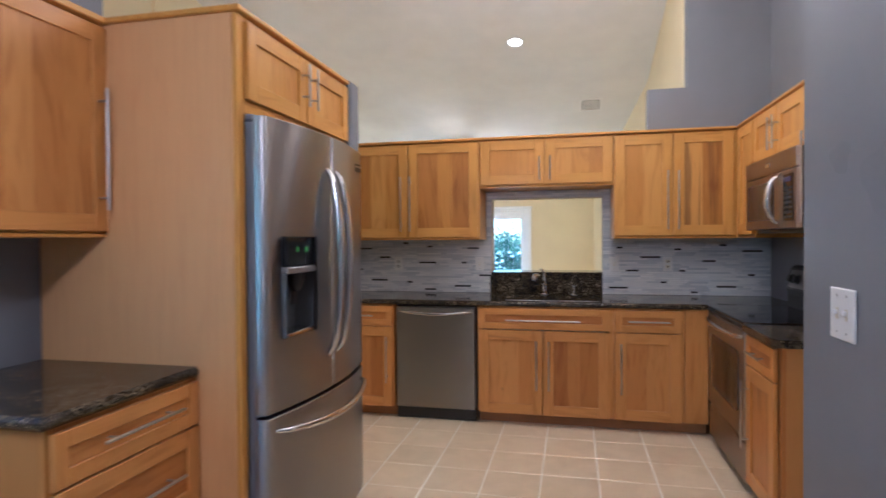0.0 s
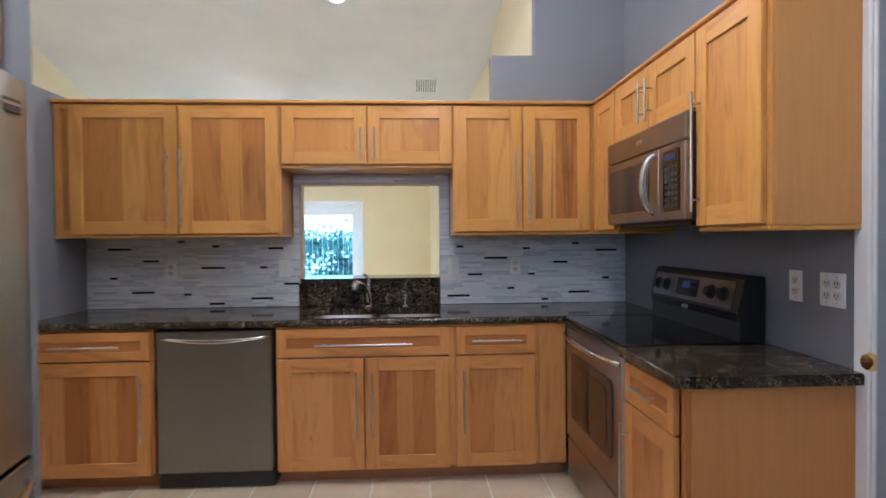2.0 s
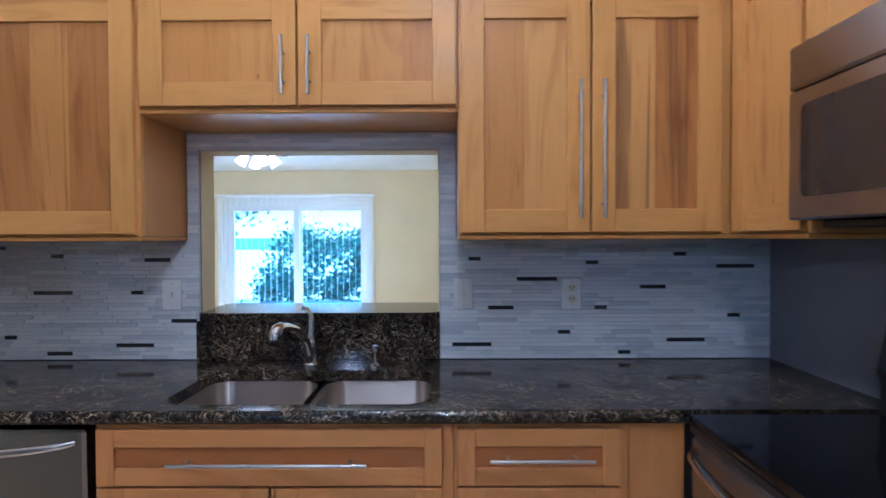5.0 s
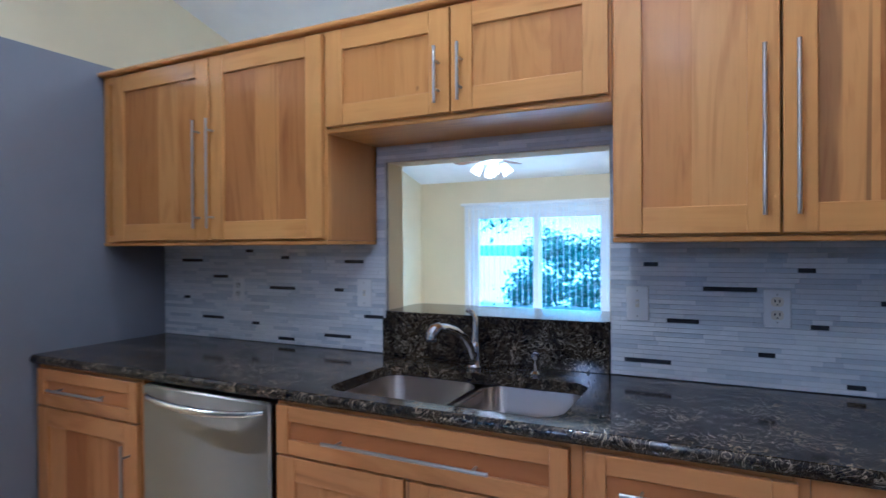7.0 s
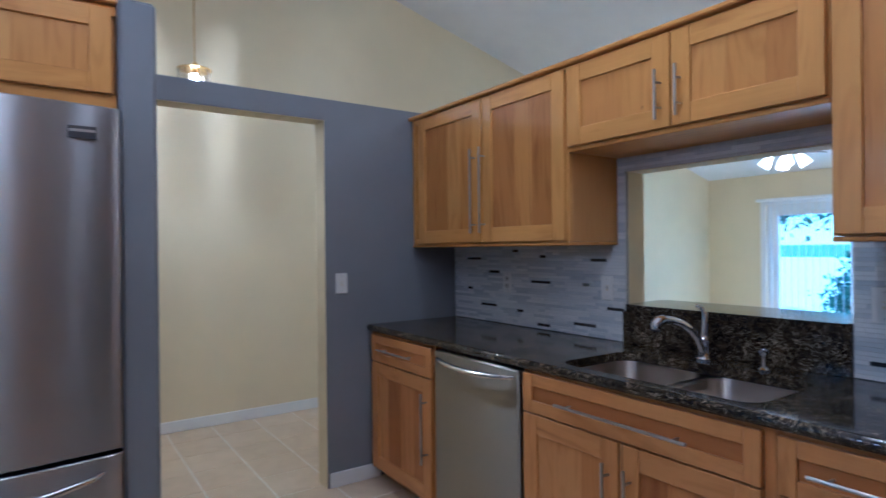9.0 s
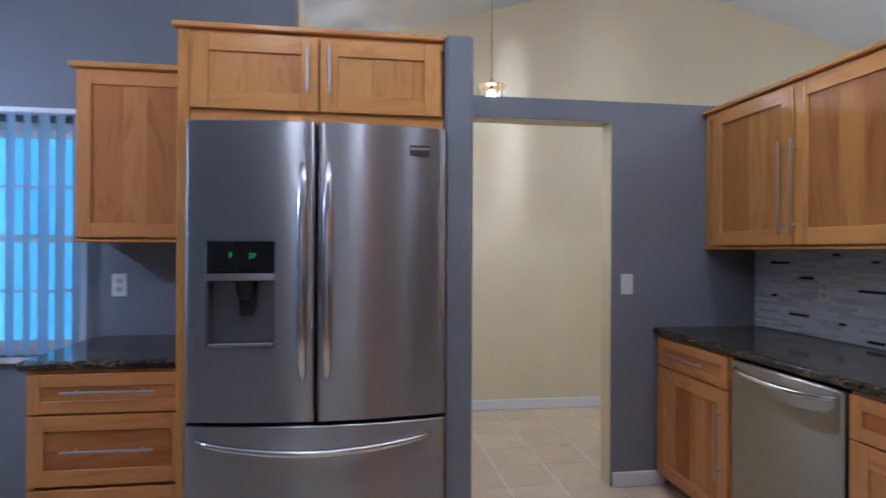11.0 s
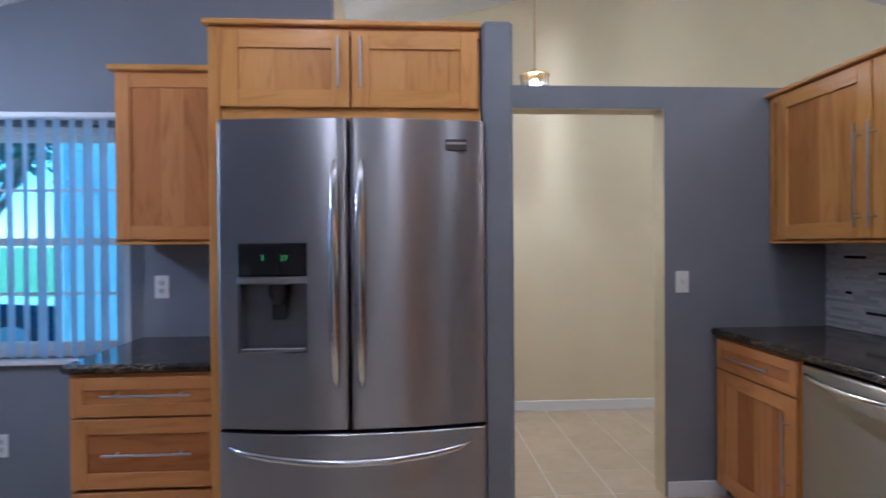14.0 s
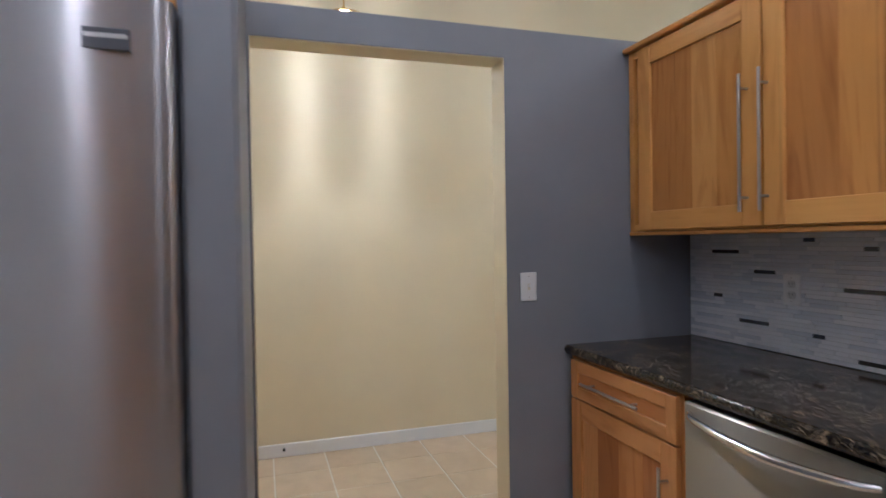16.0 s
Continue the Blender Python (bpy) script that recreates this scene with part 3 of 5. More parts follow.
def wall_cabinet(at, u0, u1, z0, z1, depth, fronts, label, rails=True, rail=0.073, woods=(None, None)):
    ob = thing("wall_cabinet", at((u0 + u1) / 2, -depth / 2, z0), label, "cabinet", "kitchen wall cabinets")
    a = along(at)
    part("body", Shape(at).box(u0, u1, -depth, -0.020, z0, z1, 0.001), veneer, ob)
    fr = Shape(at)
    fr.box(u0, u0 + 0.03, -0.020, -0.001, z0, z1, 0.001, 0)
    fr.box(u1 - 0.03, u1, -0.020, -0.001, z0, z1, 0.001, 0)
    fr.box(u0 + 0.03, u1 - 0.03, -0.020, -0.002, z0, z0 + 0.03, 0.001, 1)
    fr.box(u0 + 0.03, u1 - 0.03, -0.020, -0.002, z1 - 0.03, z1, 0.001, 1)
    part("face_frame", fr, (wood["z"], wood[a]), ob)
    if rails:
        part("light_rail", Shape(at).box(u0, u1, -depth, 0.006, z0 - 0.016, z0 - 0.001, 0.003), wood[a], ob)
    for k, (f0, f1, c0, c1, bar) in enumerate(fronts):
        d = shaker(at, ob, "door", f0, f1, c0, c1, rail, seed=k + 11, frame_wood=woods[0], infill=woods[1])
        if bar:
            pull(lambda u, v, z, at=at: at(u, v + 0.021, z), d, *bar)
    return ob


DRAW0, DRAW1, DOOR0, DOOR1 = 0.698, 0.848, 0.085, 0.691
# back run
corner_base = base_cabinet(face_back, LEFT + 0.012, -1.262, 0.61, [
    ("drawer", -1.895, -1.275, DRAW0, DRAW1, (-1.77, 0.775, -1.42, 0.775)),
    ("door", -1.895, -1.275, DOOR0, DOOR1, (-1.315, 0.62, -1.315, 0.27))],
    "honey hickory base cabinet with one drawer beside the dishwasher")
sink_base = base_cabinet(face_back, -0.622, 0.335, 0.61, [
    ("drawer", -0.612, 0.305, DRAW0, DRAW1, (-0.41, 0.765, 0.11, 0.765)),
    ("door", -0.612, -0.155, DOOR0, DOOR1, (-0.195, 0.62, -0.195, 0.27)),
    ("door", -0.148, 0.305, DOOR0, DOOR1, (-0.108, 0.62, -0.108, 0.27))],
    "wide honey hickory sink base cabinet with two doors", open_top=True)
base_cabinet(face_back, 0.336, 0.80, 0.61, [
    ("drawer", 0.346, 0.778, DRAW0, DRAW1, (0.43, 0.775, 0.70, 0.775)),
    ("door", 0.346, 0.778, DOOR0, DOOR1, (0.385, 0.62, 0.385, 0.27))],
    "narrow honey hickory base cabinet with one drawer")
filler = thing("corner_filler", (0.87, 3.7, 0), "plain hickory filler panel in the base corner", "cabinet panel")
part("panel", Shape().box(0.801, 0.95, 3.688, 3.712, 0.085, 0.862, 0.002), lit_red_wood["z"], filler)
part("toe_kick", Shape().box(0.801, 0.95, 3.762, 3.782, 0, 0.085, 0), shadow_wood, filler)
# right run
base_cabinet(face_right, 2.312, 2.772, 0.565, [
    ("drawer", 2.350, 2.764, DRAW0, DRAW1, (2.45, 0.775, 2.66, 0.775)),
    ("door", 2.350, 2.764, DOOR0, DOOR1, (2.728, 0.62, 2.728, 0.27))],
    "honey hickory end base cabinet beside the range")
# small run beside the refrigerator
base_cabinet(face_c3, 0.742, 1.343, 0.665, [
    ("drawer", 0.752, 1.335, DRAW0, DRAW1, (0.885, 0.785, 1.215, 0.785)),
    ("drawer", 0.752, 1.335, 0.42, 0.69, (0.885, 0.56, 1.215, 0.56)),
    ("drawer", 0.752, 1.335, 0.10, 0.405, (0.885, 0.26, 1.215, 0.26))],
    "honey hickory three-drawer base cabinet beside the refrigerator")

UP0, UP1 = 1.362, 2.118
wall_cabinet(face_upper, LEFT + 0.005, -0.648, UP0, UP1, 0.325, [
    (-1.835, -1.232, UP0 + 0.006, UP1 - 0.012, (-1.282, 1.414, -1.282, 1.852)),
    (-1.222, -0.660, UP0 + 0.006, UP1 - 0.012, (-1.205, 1.414, -1.205, 1.852))],
    "double-door honey hickory wall cabinet above the counter")
wall_cabinet(face_upper, -0.646, 0.356, 1.762, UP1, 0.325, [
    (-0.640, -0.148, 1.768, UP1 - 0.012, (-0.185, 1.795, -0.185, 1.975)),
    (-0.141, 0.350, 1.768, UP1 - 0.012, (-0.104, 1.795, -0.104, 1.975))],
    "short double-door honey hickory wall cabinet over the sink")
streaked = wall_cabinet(face_upper, 0.358, 1.214, UP0, UP1, 0.325, [
    (0.366, 0.768, UP0 + 0.006, UP1 - 0.012, (0.733, 1.412, 0.733, 1.836)),
    (0.775, 1.178, UP0 + 0.006, UP1 - 0.012, (0.806, 1.412, 0.806, 1.836))],
    "double-door honey hickory wall cabinet with dark streaked board")
wall_cabinet(face_right_upper, 3.585, 3.984, UP0, UP1, 0.305, [
    (3.595, 3.93, UP0 + 0.006, UP1 - 0.012, None)],
    "narrow honey hickory corner wall cabinet")
wall_cabinet(face_right_upper, 2.725, 3.583, 1.815, UP1, 0.305, [
    (2.730, 3.150, 1.821, UP1 - 0.012, (3.115, 1.85, 3.115, 2.04)),
    (3.158, 3.578, 1.821, UP1 - 0.012, (3.193, 1.85, 3.193, 2.04))],
    "short double-door honey hickory cabinet above the microwave", rails=False)
wall_cabinet(face_right_upper, 2.292, 2.723, UP0, UP1, 0.305, [
    (2.312, 2.716, UP0 + 0.006, UP1 - 0.012, (2.685, 1.42, 2.685, 1.87))],
    "single-door honey hickory end wall cabinet")
# its redder woods carry the daylight's tint in their colour
wall_cabinet(face_c3_upper, 0.742, 1.343, 1.378, 2.14, 0.297, [
    (0.752, 1.336, 1.384, 2.128, (1.30, 1.46, 1.30, 1.90))],
    "single-door hickory wall cabinet over the small counter", rail=0.062, woods=(lit_red_wood, lit_red_panel))



def reboard(cabinet, door, board, mat):
    """Give one board of a door's panel another cut of the same timber."""
    leaf = [c for c in cabinet.children if c.name.startswith("door")][door]
    [c for c in leaf.children if c.name.startswith("panel_board")][board].data.materials[0] = mat


reboard(streaked, 1, 0, heart_wood)
reboard(streaked, 1, -1, heart_wood)
reboard(sink_base, 1, 0, brown_wood)
reboard(sink_base, 1, -1, brown_wood)
reboard(corner_base, 0, 1, brown_wood)

# crown boards on top of the wall cabinets
cr = thing("cabinet_crown", (-0.3, 4.1, UP1), "thin hickory crown board along the wall cabinet tops", "moulding")
part("board", Shape().box(LEFT + 0.002, 1.19, 3.955, 4.30, UP1 + 0.001, UP1 + 0.02, 0.005), wood["x"], cr)
part("board", Shape().box(1.19, RIGHT - 0.004, 2.266, 4.30, UP1 + 0.001, UP1 + 0.02, 0.005), wood["y"], cr)
cr = thing("cabinet_crown", (-1.7, 1.0, 2.14), "thin hickory crown board on the small wall cabinet", "moulding")
part("board", Shape().box(LEFT + 0.002, -1.60, 0.72, 1.343, 2.141, 2.166, 0.004), wood["y"], cr)

# refrigerator surround
sur = thing("refrigerator_surround", (-1.5, 1.85, 0), "tall hickory refrigerator surround with a bridge cabinet", "cabinet")
part("side_panel", Shape().box(LEFT + 0.003, -1.095, 1.338, 1.359, 0, 2.145, 0.002), pale_veneer, sur, "tall pale hickory end panel")
part("front_edge", Shape().box(-1.095, -1.076, 1.338, 1.382, 0, 2.145, 0.003), wood["z"], sur)
part("body", Shape().box(LEFT + 0.003, -1.097, 1.360, 2.323, 1.832, 2.145, 0.001), veneer, sur)
part("face_frame", Shape().box(-1.097, -1.079, 1.383, 2.323, 1.805, 1.852, 0.002).box(-1.097, -1.079, 1.383, 2.323, 2.11, 2.145, 0.002), wood["y"], sur)
part("crown", Shape().box(LEFT + 0.003, -1.057, 1.322, 2.324, 2.146, 2.166, 0.004), wood["y"], sur)
for k, (u0, u1, hx) in enumerate(((1.385, 1.843, 1.806), (1.851, 2.309, 1.886))):
    d = shaker(lambda u, v, z: face_fridge(u, v + 0.014, z), sur, "door", u0, u1, 1.852, 2.128, 0.064, seed=k + 31)
    pull(lambda u, v, z: face_fridge(u, v + 0.035, z), d, hx, 1.915, hx, 2.095)

# ---- counters ----
SINK = (-0.475, 0.268, 3.725, 4.125)
ct = thing("countertop", (-0.3, 4.0, 0.864), "polished dark granite countertop with pale swirls", "countertop")
CT0, CT1, CF = 0.864, 0.900, 3.662


def rounded(x0, x1, y0, y1, r, n=6):
    pts = []
    for cx, cy, a0 in ((x1 - r, y1 - r, 0), (x0 + r, y1 - r, 90), (x0 + r, y0 + r, 180), (x1 - r, y0 + r, 270)):
        pts += [(cx + r * math.cos(radians(a0 + 90 * k / n)), cy + r * math.sin(radians(a0 + 90 * k / n))) for k in range(n + 1)]
    return pts


def slab_with_hole(x0, x1, y0, y1, z0, z1, hole):
    """A slab with a rounded cut-out, eased along its front edge."""
    bm = bmesh.new()
    inner = [bm.verts.new((a, b, z1)) for a, b in hole]
    outer = [bm.verts.new(q) for q in ((x1, y1, z1), (x0, y1, z1), (x0, y0, z1), (x1, y0, z1))]
    n = len(inner) // 4
    for k in range(4):
        seg = inner[k * n:(k + 1) * n]
        for a, b in zip(seg, seg[1:]):
            bm.faces.new((outer[k], b, a))
        bm.faces.new((outer[k], outer[(k + 1) % 4], inner[((k + 1) * n) % len(inner)], seg[-1]))
    ex = bmesh.ops.extrude_face_region(bm, geom=bm.faces[:])
    for q in ex["geom"]:
        if isinstance(q, bmesh.types.BMVert):
            q.co.z = z0
    bmesh.ops.recalc_face_normals(bm, faces=bm.faces)
    s = Shape()
    bm.verts.index_update()
    s.add([tuple(q.co) for q in bm.verts], [[q.index for q in f.verts] for f in bm.faces])
    bm.free()
    return s


s = slab_with_hole(LEFT + 0.003, RIGHT - 0.003, CF + 0.008, BACK - 0.009, CT0, CT1, rounded(*SINK, 0.07))
part("top", s, granite, ct)
part("front_edge", Shape().tube([(LEFT + 0.003, CF + 0.016, CT1 - 0.018), (0.90, CF + 0.016, CT1 - 0.018)], 0.018, 14), granite, ct, smooth=True)
ct2 = thing("countertop", (1.2, 2.5, 0.864), "short dark granite countertop at the end of the range", "countertop")
out = [(0.912 + 0.05, 2.277), (RIGHT - 0.003, 2.277), (RIGHT - 0.003, 2.772), (0.912, 2.772), (0.912, 2.327)] + [(0.962 - 0.05 * math.cos(radians(a)), 2.327 - 0.05 * math.sin(radians(a))) for a in (22, 45, 68)]
part("top", Shape().prism(out, CT0, CT1 - 0.004), granite, ct2)
part("top_surface", Shape().prism([(x + (0.004 if x < 0.97 else -0.0), y + (0.004 if y < 2.34 else 0)) for x, y in out], CT1 - 0.004, CT1), granite, ct2)
ct3 = thing("countertop", (-1.6, 1.03, 0.864), "small dark granite countertop beside the refrigerator", "countertop")
part("top", Shape().box(LEFT + 0.003, -1.238, 0.712, 1.343, CT0, CT1, 0.012), granite, ct3)

sp = thing("granite_ledge", (-0.15, 4.35, 0.9), "dark granite splashback and ledge of the pass-through", "ledge")
part("splashback", Shape().box(-0.612, 0.292, BACK - 0.022, BACK - 0.001, CT1, 1.046, 0.002), granite, sp)
part("shelf", Shape().prism(rounded(-0.614, 0.294, BACK - 0.030, BACK + 0.30, 0.05), 1.047, 1.077), granite, sp)

# ---- refrigerator ----
fr = thing("refrigerator", (-1.4, 1.855, 0), "stainless steel french-door refrigerator with bottom freezer drawer", "refrigerator")
FY0, FYM, FY1, FX = 1.388, 1.848, 2.326, -1.002
part("case", Shape().box(LEFT + 0.05, -1.052, FY0 + 0.012, FY1 - 0.008, 0.03, 1.775, 0.004), grey_case, fr, "grey painted steel case")
part("base_grille", Shape().box(-1.065, -1.03, FY0 + 0.02, FY1 - 0.02, 0.02, 0.085, 0.004), black_plastic, fr)


def bowed_door(y0, y1, z0, z1, bow, whole0, whole1, hole=None, n=18):
    """A door skin with a shallow outward curve across the full appliance width; hole: (y0, y1, z0, z1) left open."""
    mid, half = (whole0 + whole1) / 2, (whole1 - whole0) / 2
    back = -1.051

    def front(y):
        t = (y - mid) / half
        edge = min(y - y0, y1 - y)
        return FX + bow * (1 - t * t) - 0.010 * max(0.0, 1 - edge / 0.012) ** 2

    ys = sorted(set([y0, y0 + 0.003, y0 + 0.007, y0 + 0.012, y1 - 0.012, y1 - 0.007, y1 - 0.003, y1] + [y0 + 0.012 + (y1 - y0 - 0.024) * k / n for k in range(n + 1)] + ([hole[0], hole[1]] if hole else [])))
    zs = sorted(set([z0, z0 + 0.004, z1 - 0.004, z1] + ([hole[2], hole[3]] if hole else [])))
    s = Shape()
    verts, idx, faces = [], {}, []
    for i, y in enumerate(ys):
        for k, z in enumerate(zs):
            dip = 0.004 if k in (0, len(zs) - 1) else 0
            idx[i, k] = len(verts)
            verts.append((front(y) - dip, y, z))
    for i in range(len(ys) - 1):
        for k in range(len(zs) - 1):
            if hole and hole[0] - 1e-6 <= ys[i] and ys[i + 1] <= hole[1] + 1e-6 and hole[2] - 1e-6 <= zs[k] and zs[k + 1] <= hole[3] + 1e-6:
                continue
            faces.append((idx[i, k], idx[i + 1, k], idx[i + 1, k + 1], idx[i, k + 1]))
    m0 = len(verts)
    rim = [(i, 0) for i in range(len(ys))] + [(len(ys) - 1, k) for k in range(1, len(zs))] + [(i, len(zs) - 1) for i in range(len(ys) - 2, -1, -1)] + [(0, k) for k in range(len(zs) - 2, 0, -1)]
    for i, k in rim:
        verts.append((back, ys[i], zs[k]))
    for j in range(len(rim)):
        j2 = (j + 1) % len(rim)
        faces.append((idx[rim[j]], idx[rim[j2]], m0 + j2, m0 + j))
    faces.append([m0 + j for j in range(len(rim))])
    return s.add(verts, faces), front


DISP = (1.468, 1.704, 0.985, 1.362)
s, front = bowed_door(FY0, FYM - 0.004, 0.718, 1.792, 0.052, FY0, FY1, DISP)
door_l = part("door", s, steel_y, fr, "brushed steel door with ice and water dispenser", True)
s, front = bowed_door(FYM + 0.004, FY1, 0.718, 1.792, 0.052, FY0, FY1)
door_r = part("door", s, steel_y, fr, "brushed steel door", True)
s, front = bowed_door(FY0, FY1, 0.09, 0.704, 0.052, FY0, FY1)
drawer = part("freezer_drawer", s, steel_y, fr, "brushed steel freezer drawer", True)


def arched(y, z0, z1, parent, x_in):
    """A long flattened grip whose two ends taper into the door."""
    pts, rad = [], []
    for k in range(25):
        t = k / 24
        z = z0 + (z1 - z0) * t
        out = 0.062 * math.sin(math.pi * min(1, max(0, t))) ** 0.45
        pts.append((x_in + out, y, z))
        rad.append(0.009 + 0.011 * math.sin(math.pi * t) ** 0.4)
    return part("handle", Shape().tube(pts, rad, 12), chrome_brushed, parent, "arched polished steel handle", True)


chrome_brushed = plain("polished_steel_handle", (0.66, 0.65, 0.64), 0.16, 1.0, 0.03, 12)
arched(FYM - 0.045, 0.865, 1.645, door_l, front(FYM - 0.045) - 0.004)
arched(FYM + 0.042, 0.865, 1.645, door_r, front(FYM + 0.042) - 0.004)
pts = []
for k in range(31):
    t = k / 30
    y = 1.432 + (2.268 - 1.432) * t
    pts.append((front(y) - 0.004 + 0.058 * math.sin(math.pi * t) ** 0.35, y, 0.652 - 0.028 * math.sin(math.pi * t)))
part("handle", Shape().tube(pts, [0.008 + 0.006 * math.sin(math.pi * k / 30) ** 0.4 for k in range(31)], 12), chrome_brushed, drawer, "curved polished steel drawer handle", True)
# dispenser set into the door
dx = front(1.586)
part("control_panel", Shape().box(dx - 0.03, dx + 0.004, DISP[0], DISP[1], 1.248, DISP[3], 0.004), black_glass, door_l, "black glossy control panel")
part("trim", Shape().box(dx - 0.03, dx + 0.009, DISP[0], DISP[1], 1.222, 1.246, 0.004), steel_y, door_l)
s = Shape()
y0, y1, z0, z1 = DISP[0], DISP[1], DISP[2], 1.222
s.box(-1.050, -1.047, y0, y1, z0, z1, 0)
s.box(-1.047, dx, y0, y0 + 0.006, z0, z1, 0)
s.box(-1.047, dx, y1 - 0.006, y1, z0, z1, 0)
part("recess", s, recess_grey, door_l, "grey dispenser recess")
part("drip_tray", Shape().box(-1.047, dx + 0.004, y0 + 0.006, y1 - 0.006, z0, z0 + 0.016, 0.003), chrome_brushed, door_l)
part("nozzle", Shape().lathe([(0.018, 0), (0.034, 0.03), (0.036, 0.07)], (dx - 0.03, 1.60, 1.150)), black_plastic, door_l, smooth=True)
part("paddle", Shape().box(dx - 0.042, dx - 0.034, 1.575, 1.625, 1.095, 1.15, 0.004), black_plastic, door_l)
badge_metal = plain("badge_metal", (0.10, 0.10, 0.105), 0.35, 0.8, 0.04)
part("badge", Shape().box(front(2.255) - 0.004, front(2.183) + 0.0015, 2.183, 2.258, 1.684, 1.722, 0.001), badge_metal, door_r, "small metal maker's badge")
part("badge_band", Shape().box(front(2.255) - 0.004, front(2.183) + 0.0022, 2.186, 2.255, 1.704, 1.712, 0.0005), nickel, door_r)
part("hinge_cover", Shape().box(-1.13, -1.053, FY0 + 0.01, FY0 + 0.07, 1.777, 1.802, 0.006), grey_case, fr)
part("hinge_cover", Shape().box(-1.13, -1.053, FY1 - 0.07, FY1 - 0.01, 1.777, 1.802, 0.006), grey_case, fr)


def words(text, size, matrix, mat, parent, label="", align="LEFT"):
    cu = bpy.data.curves.new("lettering", "FONT")
    cu.body, cu.size, cu.align_x, cu.extrude = text, size, align, 0.0003
    cu.materials.append(mat)
    ob = new("lettering", cu)
    ob.parent = parent
    ob.matrix_local = Matrix.Translation(-place_of(parent)) @ matrix
    return tagged(ob, label)


TO_EAST = Matrix(((0, 0, 1, 0), (1, 0, 0, 0), (0, 1, 0, 0), (0, 0, 0, 1)))


def facing_east(x, y, z):
    return Matrix.Translation((x, y, z)) @ TO_EAST


words("37", 0.026, facing_east(dx + 0.0045, 1.612, 1.302), green_digits, door_l, "green temperature digits")
words("3", 0.026, facing_east(dx + 0.0045, 1.545, 1.304), green_digits, door_l, "green temperature digit")

# ---- dishwasher ----
dw = thing("dishwasher", (-0.94, 3.95, 0), "stainless steel dishwasher with a bowed bar handle", "dishwasher")
part("body", Shape().box(-1.255, -0.63, 3.73, 4.26, 0.02, 0.858, 0.002), black_plastic, dw)
part("door", Shape().box(-1.243, -0.640, 3.672, 3.728, 0.092, 0.848, 0.008), steel_x, dw, "brushed steel door")
pts = [(-1.215 + (1.215 - 0.667) * k / 24, 3.672 - 0.045 * math.sin(math.pi * k / 24) ** 0.4, 0.815 - 0.016 * math.sin(math.pi * k / 24)) for k in range(25)]
part("handle", Shape().tube(pts, [0.009 + 0.005 * math.sin(math.pi * k / 24) for k in range(25)], 12), chrome_brushed, dw, "bowed polished bar handle", True)
part("toe_panel", Shape().box(-1.245, -0.635, 3.70, 3.725, 0.005, 0.088, 0.003), black_plastic, dw, "black toe panel")

# ---- range ----
rg = thing("range", (1.2, 3.2, 0), "stainless steel electric range with black glass cooktop", "range")
RY0, RY1 = 2.782, 3.612
part("body", Shape().box(0.985, RIGHT - 0.02, RY0, RY1, 0.03, 0.875, 0.003), black_plastic, rg, "black enamel sides")
part("cooktop", Shape().box(0.925, RIGHT - 0.06, RY0 - 0.002, RY1 + 0.002, 0.886, 0.906, 0.006), black_glass, rg, "black glass cooktop")
part("front_trim", Shape().box(0.930, 0.985, RY0, RY1, 0.862, 0.885, 0.004), black_plastic, rg)
od = part("oven_door", Shape().box(0.932, 0.985, RY0 + 0.006, RY1 - 0.006, 0.275, 0.858, 0.008), warm_steel, rg, "brushed steel oven door")
part("oven_window", Shape().prism(rounded(2.90, 3.50, 0.40, 0.735, 0.04), 0.926, 0.934, "x"), dark_glass, od, "dark oven window")
part("window_glow_rim", Shape().prism(rounded(2.955, 3.445, 0.445, 0.69, 0.03), 0.9245, 0.927, "x"), black_glass, od)
pts = [(0.932 - 0.05 * math.sin(math.pi * k / 24) ** 0.4, RY0 + 0.03 + (RY1 - RY0 - 0.06) * k / 24, 0.822) for k in range(25)]
part("handle", Shape().tube(pts, [0.011 + 0.004 * math.sin(math.pi * k / 24) for k in range(25)], 12), chrome_brushed, od, "polished bar handle", True)
part("storage_drawer", Shape().box(0.938, 0.985, RY0 + 0.006, RY1 - 0.006, 0.055, 0.262, 0.008), warm_steel, rg, "brushed steel storage drawer")
# sloped backguard
prof = [(1.405, 0.907), (RIGHT - 0.012, 0.907), (RIGHT - 0.012, 1.165), (1.45, 1.172), (1.425, 1.155), (1.395, 1.02), (1.405, 0.985)]
part("backguard", Shape().prism(prof, RY0 + 0.004, RY1 - 0.004, "y"), black_plastic, rg, "black control backguard")


def guard(u, v, w):
    """On the tilted face of the backguard: u along y, w up the slope."""
    a = Vector((1.395, 0, 1.02))
    up = (Vector((1.425, 0, 1.155)) - a).normalized()
    out = Vector((-up.z, 0, up.x))
    q = a + up * w + out * v
    return (q.x, u, q.z)


cp = part("control_panel", Shape(guard).prism(rounded(2.83, 3.575, 0.012, 0.125, 0.018), 0.0005, 0.004, "y"), warm_steel, rg, "brushed steel control panel")
part("display", Shape(guard).box(3.12, 3.33, 0.004, 0.006, 0.03, 0.11, 0.002), black_glass, cp)
part("readout", Shape(guard).box(3.20, 3.27, 0.006, 0.0065, 0.065, 0.095, 0), blue_display, cp)
